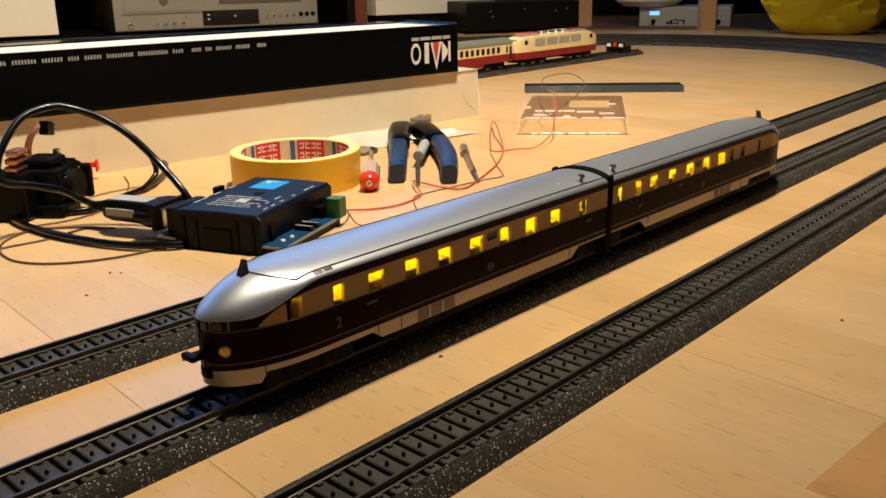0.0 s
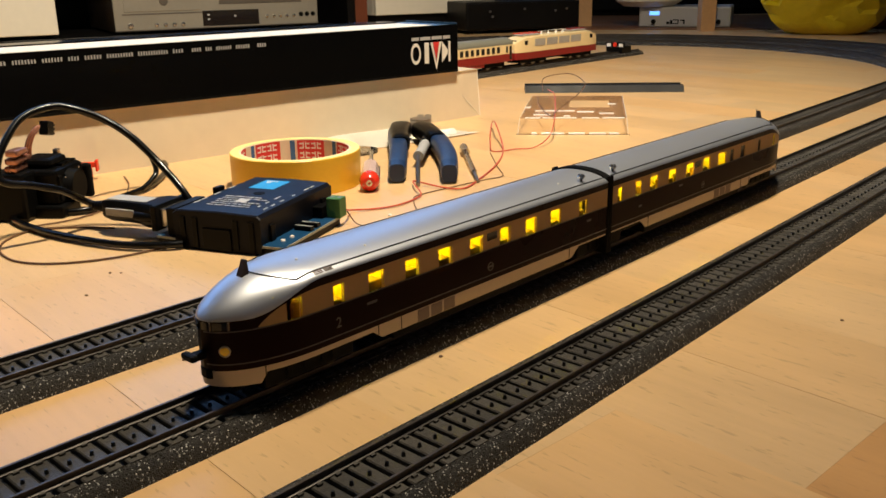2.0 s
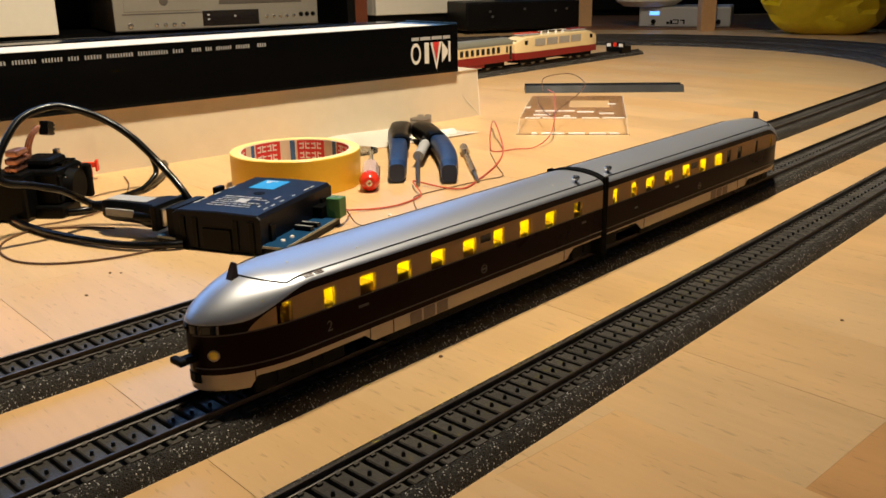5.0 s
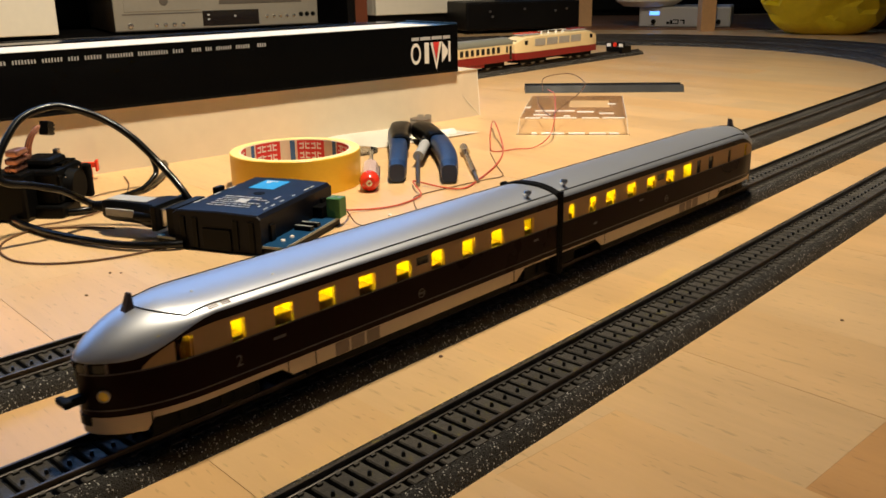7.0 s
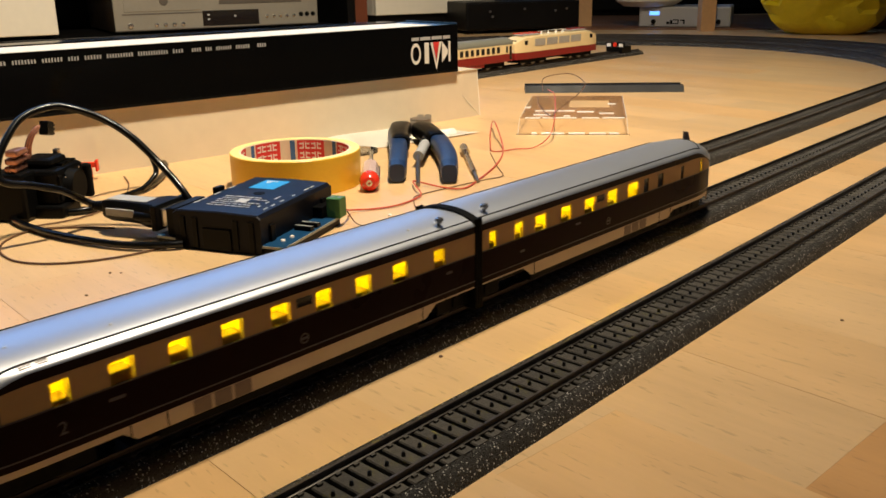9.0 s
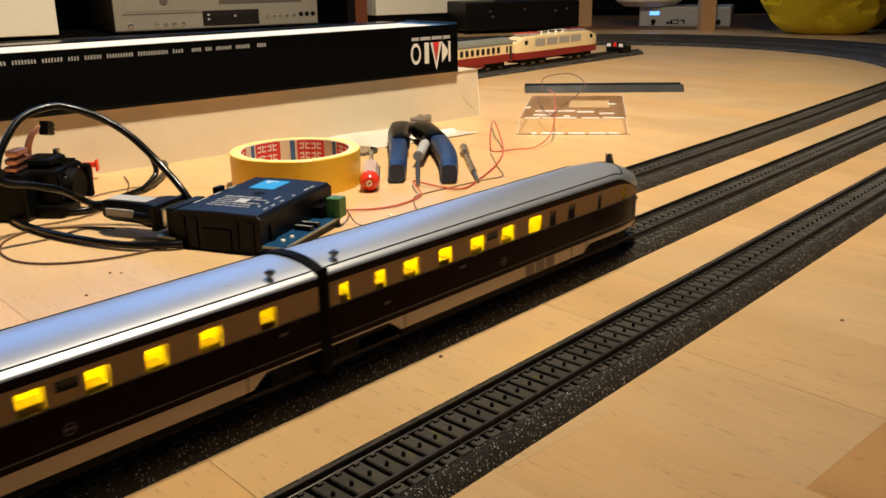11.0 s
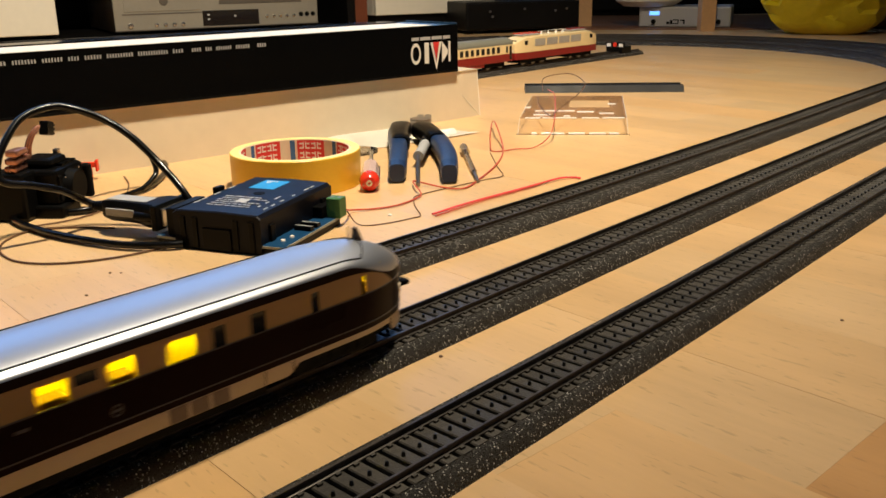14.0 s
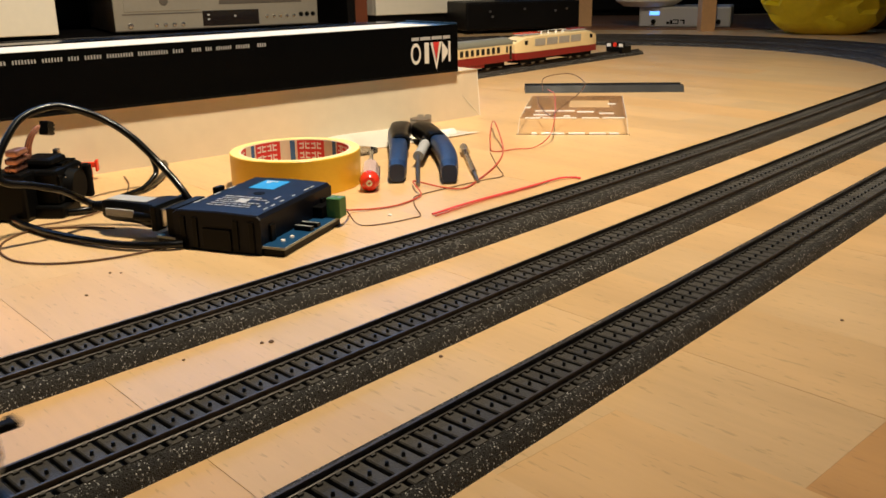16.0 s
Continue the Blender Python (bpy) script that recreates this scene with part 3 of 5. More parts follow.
    for y in (-15.6, -15.0, -14.4):
        for u in (36.5, 41.0):
            sub("roof_louvre", tube([(u, y, roof_z(u, y) + 0.05), (u + 3.8, y, roof_z(u + 3.8, y) + 0.05)], 0.22, 6, 2, False), M_SKIRT_DARK)
    # nose fittings
    fin = bmesh.new()
    pts = [(15.6, 46.0), (19.4, 48.6), (19.6, 54.0), (18.7, 54.2)]
    lo = [fin.verts.new((u, -1.9 if z < 50 else -1.0, z)) for u, z in pts]
    hi = [fin.verts.new((u, 1.9 if z < 50 else 1.0, z)) for u, z in pts]
    for i in range(4):
        fin.faces.new((lo[i], lo[(i + 1) % 4], hi[(i + 1) % 4], hi[i]))
    fin.faces.new(lo)
    fin.faces.new(hi)
    sub("nose_fin", fin, M_BROWNFIN, "small dark brown fin on the nose")
    for y in (-7.3, 7.3):
        out = Vector((-0.72, math.copysign(0.69, y), 0))
        lamp_m = Matrix.Translation(Vector((3.75, y, 27.5)) * MM) @ out.to_track_quat("Z", "Y").to_matrix().to_4x4() @ Matrix.Diagonal((0.82, 0.82, 1, 1))
        sub("headlight", lathe([(0.0, 0.45), (1.4, 0.35), (2.0, 0.1), (2.1, -0.4)], 20), M_HEAD, "round yellowish headlight", True).matrix_basis = lamp_m
        sub("headlight_ring", lathe([(2.0, -0.4), (2.45, -0.4), (2.45, 0.35), (2.0, 0.45)], 20, True), M_SKIRT, "", True).matrix_basis = lamp_m
    for y0, y1 in ((0.8, 4.0), (4.8, 8.4)):
        for sgn in (-1, 1):
            # windscreen panes on the rounded nose
            ua = [u / 10 for u in range(0, 80)]
            def u_of(y):
                return min(ua, key=lambda u: abs(plan_half(u) - y))
            bm = bmesh.new()
            cols = []
            for k in range(4):
                y = y0 + (y1 - y0) * k / 3
                cols.append([bm.verts.new((u_of(y) - 0.3, sgn * y, z)) for z in (34.9, 37.6)] + [bm.verts.new((u_of(y) + 0.4, sgn * y, z)) for z in (37.6, 34.9)])
            for a, b in zip(cols, cols[1:]):
                for q in range(4):
                    bm.faces.new((a[q], a[(q + 1) % 4], b[(q + 1) % 4], b[q]))
            bm.faces.new(cols[0])
            bm.faces.new(cols[-1])
            sub("windscreen", bm, M_DARKGLASS, "dark windscreen pane")
            yp = sgn * (y1 + 0.25)
            sub("windscreen_pillar", box(u_of(abs(yp)) - 0.55, u_of(abs(yp)) + 0.2, yp - 0.18, yp + 0.18, 34.8, 37.7), M_SKIRT_DARK, "pale windscreen pillar")
    hook = bmesh.new()
    add_box(hook, -5, 2, -1.8, 1.8, 24.6, 27.2, 0.6)
    add_box(hook, -6.4, -3.6, -3.4, 3.4, 25.2, 27.6, 0.8)
    sub("coupling", hook, M_UNDER, "black coupling hook")
    # inside
    sub("partition", box(21, span - 3, -4.2, -3.7, 24, 45.5), M_INSIDE)
    sub("partition", box(21, span - 3, 3.7, 4.2, 24, 45.5), M_INSIDE)
    sub("cabin_floor", box(22, span - 1, -14.5, 14.5, 21, 24), M_UNDER)
    sub("bulkhead", box(span - 1.6, span, -16.0, 16.0, 20.5, 46.5), M_UNDER)
    sub("bulkhead", box(19.5, 20.5, -14.0, 14.0, 20.5, 43.5), M_INSIDE)
    for y0, y1 in ((-11.5, -9.5), (9.5, 11.5)):
        sub("light_bar", box(36, span - 8, y0, y1, 43.6, 44.3), M_LAMPBAR, "warm yellow interior light bar")
    for k, (a, b) in enumerate(windows):
        # seat backs and table tops show in the lower part of the panes
        h = {1: 35.4, 2: 37.6, 3: 36.9, 4: 36.5, 5: 36.5, 6: 35.4, 7: 35.0, 8: 35.4, 9: 36.2}.get(k, 0) if sign > 0 else {5: 35.6, 6: 35.8, 7: 36.0, 8: 35.8, 9: 36.0, 10: 36.4}.get(k, 0)
        for sgn in (-1, 1):
            y0, y1 = min(sgn * 9, sgn * 15), max(sgn * 9, sgn * 15)
            if h and k in lit:
                sub("seat", box(a - 0.5, b + 0.5, y0, y1, 24, h, 0.5), M_SEAT)
    for sgn in (-1, 1):
        # the cab: desk, seat and levers
        sub("cab_desk", box(24.5, 29.2, min(sgn * 5, sgn * 11.8), max(sgn * 5, sgn * 11.8), 24, 36.2, 0.4), M_SEAT)
        sub("cab_seat", box(29.8, 32.6, min(sgn * 5, sgn * 12.4), max(sgn * 5, sgn * 12.4), 24, 38.4, 0.8), M_SEAT)
        sub("cab_lever", tube([(27.0, sgn * 11, 36), (27.8, sgn * 11.6, 38.4), (28.6, sgn * 11.6, 39.6)], 0.5, 6, 3), M_UNDER)
    # underframe
    sub("underframe", box(20, span - 6, -12.5, 12.5, 15.8, 21), M_UNDER)
    # black fill added so that the space under the body stays dark
    sub("equipment_box", box(74, 188, -14.6, 14.6, 11.0, 16.5, 0.5), M_UNDER)
    # plates added on the far side to block stray light below the skirt
    for u0, u1 in ((20, 73), (189, span - 6)):
        sub("far_frame", box(u0, u1, min(sign * 12.8, sign * 14.2), max(sign * 12.8, sign * 14.2), 10.4, 17.5, 0.3), M_UNDER)
    sub("nose_underside", box(7, 20, -6.5, 6.5, 11.5, 20, 0.5), M_UNDER)
    return body, m


def bogie(train, x):
    bg = part("bogie", box(-20, 20, -12.6, -10.8, 2.2, 9.4, 0.5), M_UNDER, train, "black bogie", False, at(x, 0, 0))
    part("bogie_frame", box(-20, 20, 10.8, 12.6, 2.2, 9.4, 0.5), M_UNDER, bg)
    part("bolster", box(-4, 4, -10.4, 10.4, 5.0, 9.0, 0.4), M_UNDER, bg)
    for dx in (-11, -3.8, 4.2, 9.2):
        part("axle_box", box(dx, dx + 2.4, -13.3, -12.6, 3.6, 8.0, 0.3), M_UNDER, bg)
    sets = []
    for dx in (-11.5, 11.5):
        bm = bmesh.new()
        for y in (-9.6, 7.0):
            add_cyl(bm, 5.3, 5.3, 2.6, mm_pose(0, y + 2.6, 0, 90, 0, 0), 24)
        for y in (-7.4, 6.6):
            add_cyl(bm, 5.95, 5.95, 0.8, mm_pose(0, y + 0.8, 0, 90, 0, 0), 24)
        add_cyl(bm, 1.0, 1.0, 21, mm_pose(0, 10.5, 0, 90, 0, 0), 10)
        for a in range(5):
            add_box(bm, 1.5, 4.2, -9.75, -9.55, -0.35, 0.35, 0, mm_pose(0, 0, 0, 0, a * 72, 0))
        sets.append((part("wheelset", bm, M_WHEEL, bg, "blackened wheels on an axle", True, at(dx, 0, 5.3)), dx))
    return sets


def railcar():
    train = thing("railcar", "streamlined two-car model railcar, silver roof, violet and ivory, lit windows", "model train", at(ORIGIN_X, 0, RAIL_TOP))
    car(train, "front_car", "dark violet car body with ivory window band", [(a - 2, b - 2) for a, b in FRONT_WINDOWS], range(0, 10), 1, CAR_LEN - 2, -2)
    car(train, "rear_car", "dark violet car body with ivory window band", [(a + 3, b + 3) for a, b in REAR_WINDOWS], (0, 4, 5, 6, 7, 8, 9, 10), -1, CAR_LEN + 3, 3)
    # the black folded gangway fills the gap and stands a little proud of the roof
    def arch(x, w, top):
        pts = [(x, -w, 10.0 - RAIL_TOP)]
        for k in range(17):
            a = math.pi * k / 16
            pts.append((x, -w * math.copysign(abs(math.cos(a)) ** 0.96, math.cos(a)), 46.2 - RAIL_TOP + (top - 46.2) * math.sin(a) ** 1.22))
        return pts + [(x, w, 10.0 - RAIL_TOP)]

    gang = part("gangway", loft([arch(-1.1, 16.2, 50.2), arch(3.5, 16.2, 50.2)], True, True), M_UNDER, train, "black folded gangway between the cars")
    for c in (-0.3, 1.2, 2.7):
        part("fold", tube(arch(c, 16.6, 50.9), 0.75, 8, 3), M_UNDER, gang, "", True)
    for x in (303.9, 331.9):
        b = lathe([(0.9, 0), (0.7, 1.3), (1.5, 1.9), (1.9, 2.8), (1.5, 3.7), (0.0, 4.0)], 16)
        part("roof_ventilator", b, M_STEEL, train, "small round metal roof ventilator", True, at(x - ORIGIN_X, -11.6, roof_z(60, -11.6) - RAIL_TOP - 0.4))
    part("aerial", cyl(0.45, 0.25, 5.5, None, 8), M_DARKSTEEL, train, "thin roof aerial", False, at(527 - ORIGIN_X, 0, 40.6))
    # class figure and emblems on the side
    f = bpy.data.curves.new("class_figure", "FONT")
    f.body, f.size, f.extrude, f.align_x, f.align_y = "2", 5.6 * MM, 0.05 * MM, "CENTER", "CENTER"
    f.materials.append(M_LINE)
    tmp = new("class_figure_text", f)
    dg = bpy.context.evaluated_depsgraph_get()
    me = bpy.data.meshes.new_from_object(tmp.evaluated_get(dg))
    bpy.data.objects.remove(tmp)
    fig = new("class_figure", me)
    fig.parent = train
    fig["label"] = "pale figure 2 on the side"
    fig.matrix_basis = at(145.2 - ORIGIN_X, -HALF_W - 0.1, 27.3 - RAIL_TOP, 90, 0, 0)
    for x in (229.7, 421.5):
        em = part("emblem", lathe([(1.5, 0.0), (1.9, 0.0), (1.9, 0.2), (1.5, 0.2)], 20, True), M_LINE, train, "small round pale emblem", False,
                  at(x - ORIGIN_X, -HALF_W - 0.05, 26.6 - RAIL_TOP, 90, 0, 0))
        part("emblem_bar", box(-1.5, 1.5, -0.4, 0.4, 0.0, 0.15), M_LINE, em)
    for x, z, w in ((161.5, 30.4, 5), (304, 30.6, 3.5), (352, 28.0, 3.0), (395, 31.0, 4.0)):
        part("lettering_bar", box(-w / 2, w / 2, -0.06, 0.06, -0.5, 0.5), M_LINE, train, "tiny unreadable lettering", False, at(x - ORIGIN_X, -HALF_W - 0.05, z - RAIL_TOP))
    wheels = []
    for x in (135, 321, 508):
        wheels += bogie(train, x - ORIGIN_X)
    return train, wheels


TRAIN, WHEELS = railcar()


# ---- the big boxes ----
BOX_A = -7.1


def plastic_box():
    ob = thing("plastic_box", "long milky clear plastic box lying on the floor", "box", at(667.6, 361, 0, 0, 0, BOX_A))
    L, D, H, t = 640, 92, 47.5, 0.8
    bm = box(-L, 0, 0, t, 0, H)
    for v in bm.verts:
        v.co.y += 0.09 * v.co.z - 3.2
    part("front_panel", bm, M_MILK, ob)
    part("back_panel", box(-L, 0, D - t, D, 0, H, 0.3), M_MILK, ob)
    part("end_panel", box(-t, 0, t, D - t, 0, H), M_MILK, ob)
    part("end_panel", box(-L, -L + t, t, D - t, 0, H), M_MILK, ob)
    part("bottom_panel", box(-L + t, -t, t, D - t, 0.1, t), M_MILK, ob)
    part("top_panel", box(-L, 0, 0, D, H, H + 0.5), M_MILK, ob)
    part("corner_seam", tube([(-0.2, -3.2, 0.3), (-0.2, 1.0, H)], 0.35, 6, 2, False), M_FOAM, ob)
    part("fold_line", tube([(-1, -3.3, 1), (-24, -1.2, 24)], 0.18, 6, 2, False), M_FOAM, ob, "crease across the corner")


plastic_box()


def train_box():
    """The glossy black carton, upside down on the plastic box, with its white inner tray."""
    ob = thing("train_carton", "long glossy black carton with white logo on the plastic box", "box", at(637, 361.5, 48.2, 0, 0, BOX_A))
    L, D, H = 600, 84, 47.0
    part("front_panel", box(-L, 0, 0, 1, 0, H, 0.2), M_BOX, ob)
    part("back_panel", box(-L, 0, D - 1, D, 0, H, 0.2), M_BOX, ob)
    part("end_panel", box(-1, 0, 1, D - 1, 0, H + 1.2, 0.2), M_BOXEDGE, ob, "dark blue shining end flap")
    part("end_panel", box(-L, -L + 1, 1, D - 1, 0, H), M_BOX, ob)
    part("bottom_panel", box(-L + 1, -1, 1, D - 1, 0, 1), M_BOX, ob)
    part("top_flap", box(-33, -1.2, 1.2, D - 1.2, H - 1.6, H - 0.6), M_BOXEDGE, ob, "dark blue end flap")
    part("inner_tray", box(-L + 2, -33, 1.4, 56, H - 8, H + 0.5, 0.4), M_TRAY, ob, "white inner tray")
    part("back_flap", box(-L + 2, -33, 56.5, D - 1.2, H - 4, H + 1.6, 0.4), M_BOX, ob, "black folded back flap")
    part("edge_line", box(-L, 0, -0.25, 0, 0.3, 2.2), M_UNDER, ob)
    # logo as plain shapes, upside down

    def flat(name, pts, mat, dy=0.0):
        bm = bmesh.new()
        a = [bm.verts.new((x, -0.25 - dy, z)) for x, z in pts]
        b = [bm.verts.new((x, 0.0, z)) for x, z in pts]
        n = len(pts)
        bm.faces.new(a)
        bm.faces.new(b)
        for i in range(n):
            bm.faces.new((a[i], a[(i + 1) % n], b[(i + 1) % n], b[i]))
        return part(name, bm, mat, ob)

    flat("logo_shape", [(-12.5, 11), (-10.0, 11), (-10.0, 31), (-12.5, 31)], M_WHITE)
    flat("logo_shape", [(-13.6, 19), (-13.6, 23), (-21, 31), (-21, 11)], M_WHITE)
    flat("logo_shape", [(-35.8, 31), (-33.0, 31), (-28.4, 10.5), (-28.4, 4.0)], M_WHITE)
    flat("logo_shape", [(-24.2, 31), (-21.4, 31), (-28.4, 4.0), (-28.4, 10.5)], M_WHITE, 0.02)
    flat("logo_triangle", [(-32.6, 31), (-24.6, 31), (-28.5, 14.5)], M_RED, 0.05)
    flat("logo_shape", [(-43.4, 11), (-38.0, 11), (-38.0, 31), (-43.4, 31)], M_WHITE)
    ring = lathe([(5.0, 0.0), (7.2, 0.0), (7.2, 0.25), (5.0, 0.25)], 28, True)
    for v in ring.verts:
        v.co = Vector((v.co.x * 0.86 - 54.3, -v.co.z, v.co.y * 1.40 + 21.0))
    part("logo_ring", ring, M_WHITE, ob)
    x = -10.5
    for w in (9, 13, 13, 9):
        flat("small_print", [(x - w, 33.6), (x, 33.6), (x, 36.6), (x - w, 36.6)], M_GREYPRINT)
        x -= w + 1.6
    # the maker's line as plain bars
    x = -218
    rng = random.Random(5)
    for word in (4.6, 0, 7, 7.5, 3.2, 4.5, 0, 5, 13, 11, 7, 4.5, 8, 9, 6, 7):
        if word:
            n = max(2, int(word * 0.95))
            for k in range(n):
                w = word * 1.9 / n
                top = 41.4 + rng.random() * 0.4
                flat("print_bar", [(x - w * 0.5, 38.7), (x, 38.7), (x, top), (x - w * 0.5, top)], M_GREYPRINT)
                x -= w
        x -= 3.4


train_box()


# ---- adhesive tape ----
def tape():
    ob = thing("tape_roll", "roll of bright yellow adhesive tape with printed card core", "tape", at(347, 262, 0.1))
    R, r, h = 46.5, 38.5, 25.0
    part("tape", lathe([(R - 0.4, 0), (R, 0.4), (R, h - 0.4), (R - 0.4, h), (r + 1.6, h), (r + 1.6, 0)], 72, True), M_TAPE, ob, "yellow tape winding", True)
    part("core", lathe([(r, 0), (r + 1.55, 0), (r + 1.55, h - 0.1), (r, h - 0.1)], 72, True), M_CORE, ob, "printed card core", True)
    part("tape_face", lathe([(r + 1.7, h), (R - 0.5, h), (R - 0.5, h + 0.15), (r + 1.7, h + 0.15)], 72, True), M_TAPE_EDGE, ob, "pale wound tape edge", True)

    def patch(name, a0, a1, z0, z1, mat, off):
        bm = bmesh.new()
        n = max(2, int((a1 - a0) / 4))
        cols = []
        for k in range(n + 1):
            a = radians(a0 + (a1 - a0) * k / n)
            cols.append([bm.verts.new((q * math.cos(a), q * math.sin(a), z)) for q, z in ((r - off, z0), (r - off, z1), (r - off + 0.1, z1), (r - off + 0.1, z0))])
        for a, b in zip(cols, cols[1:]):
            for q in range(4):
                bm.faces.new((a[q], a[(q + 1) % 4], b[(q + 1) % 4], b[q]))
        bm.faces.new(cols[0])
        bm.faces.new(cols[-1])
        part(name, bm, mat, ob)

    rng = random.Random(3)
    base = 34.0
    for k in range(7):
        a = base + k * 51.4
        patch("red_print", a - 16, a + 16, 1.0, h - 0.6, M_RED, 0.15)
        patch("blue_print", a + 18.5, a + 24, 1.0, h - 0.6, M_BLUEPRINT, 0.15)
        # the word is drawn as plain bars, upper and lower row
        for z in (3.0, 10.4, 17.8):
            for j in range(4):
                c = a + 11 - j * 6.9
                patch("print_bar", c - 2.4, c + 2.4, z, z + 1.1, M_WHITE, 0.25)
                patch("print_bar", c - 2.4, c + 2.4, z + 3.4, z + 4.5, M_WHITE, 0.25)
                patch("print_bar", c - 0.6 + (2 if j % 2 else -2), c + 0.6 + (2 if j % 2 else -2), z, z + 5.2, M_WHITE, 0.27)


tape()


# ---- decoder module ----
MOD_A = 22.5


def module():
    ob = thing("decoder_module", "blue-black electronic module on a blue circuit board with white print", "electronics", at(215, 165, 0.1, 0, 0, MOD_A))
    # local x runs along the case, y across it
    part("base_tray", box(0.5, 68, -40.5, 40.5, 0, 4.0, 0.4), M_BLACK, ob)
    board = part("circuit_board", box(0, 69, -41, 41, 4.0, 5.5, 0.1), M_PCB, ob, "blue circuit board")
    part("board_edge", box(-0.15, 69.15, -41.3, -41.0, 4.0, 5.4), M_PCBEDGE, board)
    part("board_edge", box(-0.3, 0, -41.1, 41.1, 4.0, 5.4), M_PCBEDGE, board)
    for x, y in ((11, -34), (19, -35)):
        part("solder_dot", lathe([(1.4, 0), (1.2, 0.8), (0.0, 1.3)], 12), M_WHITE, board, "", True, at(x, y, 5.5))
    for x, y in ((34, -34.5), (42, -34.5)):
        ch = part("chip", box(x - 2.2, x + 2.2, y - 5.5, y + 5.5, 5.5, 8.0, 0.3), M_BLACK, board)
        part("chip_stripe", box(x - 0.5, x + 0.5, y - 5.6, y + 5.6, 8.0, 8.15), M_GREYPRINT, ch)
    prof = [(-27.5, 0.4), (-27.8, 20.2), (-25.5, 22.0), (0, 22.6), (25.5, 22.0), (28.3, 20.2), (28, 0.4)]
    part("case", loft([[(x, y, z - (0.6 if x in (-0.8, 83) else 0)) for y, z in prof] for x in (-0.8, 0.2, 82, 83)], True, True), M_CASE, ob, "blue-black plastic case", False)
    for y in (-22, -12, 14, 22):
        part("case_rib", box(-1.7, -0.7, y - 1.6, y + 1.6, 1, 18.5, 0.3), M_BLACK, ob)
    part("clip", box(-2.0, 1.0, -9.0, 9.0, 0.5, 13, 0.4), M_BLACK, ob)
    for x in (8, 68):
        part("clip", box(x, x + 5, -29.0, -27.4, 0.5, 15, 0.4), M_BLACK, ob)
    part("case_lug", box(43, 51, 27.5, 31.5, 8, 24.0, 0.8), M_BLACK, ob)
    part("case_step", box(58, 82, -34, -27, 5.5, 12.5, 0.5), M_BLACK, ob)
    part("button_hole", cyl(3.4, 3.4, 0.3, mm_pose(43, -1, 22.5), 24), M_UNDER, ob, "round dark hole")
    part("label", box(54, 75, -4, 13, 22.35, 22.62, 0.0, mm_pose(0, 0, 0)), M_CYAN, ob, "bright blue printed label")
    lab = ob.children[-1]
    for x, y, w in ((72, 8, 5), (72, 4.5, 4), (69, 8, 3)):
        part("label_bar", box(x - 0.7, x + 0.7, y - w / 2, y + w / 2, 22.62, 22.72), M_WHITE, lab)
    rng = random.Random(11)
    # unreadable print as bars, across and along
    for x in (13, 17, 21, 25, 29, 33):
        y = 16.0 - rng.random() * 3
        for _ in range(6 if x < 30 else 4):
            w = 1.6 + rng.random() * 4.2
            part("print_bar", box(x - 0.55, x + 0.55, y - w, y, 22.45, 22.66), M_GREYPRINT, ob)
            y -= w + 0.9
    part("print_block", box(22, 28, -4.5, 2.5, 22.5, 22.68), M_GREYPRINT, ob)
    for y, xs in ((-22.5, (12, 20, 30, 44, 58, 66)), (24.0, (14, 22, 34, 50)), (-16.5, (16, 24, 34))):
        for x in xs:
            w = 3 + rng.random() * 4
            part("print_bar", box(x, x + w, y - 0.5, y + 0.5, 22.0, 22.36), M_GREYPRINT, ob)
    # green screw terminal at the board's corner
    tb = part("terminal_block", box(61.5, 70.5, -44, -35, 5.5, 17.5, 0.5), M_GREEN, ob, "green screw terminal block")
    for y in (-41.8, -37.2):
        part("screw_hole", cyl(1.5, 1.5, 0.2, mm_pose(66, y, 17.45), 14), M_DARKSTEEL, tb)
        part("wire_slot", box(70.4, 70.65, y - 1.3, y + 1.3, 7.5, 11.0), M_UNDER, tb)
    # socket for the plug
    so = part("socket", box(1.5, 31.5, 28.4, 34.5, 5.5, 21.5, 0.6), M_BLACK, ob, "black multi-pin socket")
    part("socket_shell", box(4.5, 28.5, 34.5, 36, 9, 20, 0.8), M_STEEL, so)


module()


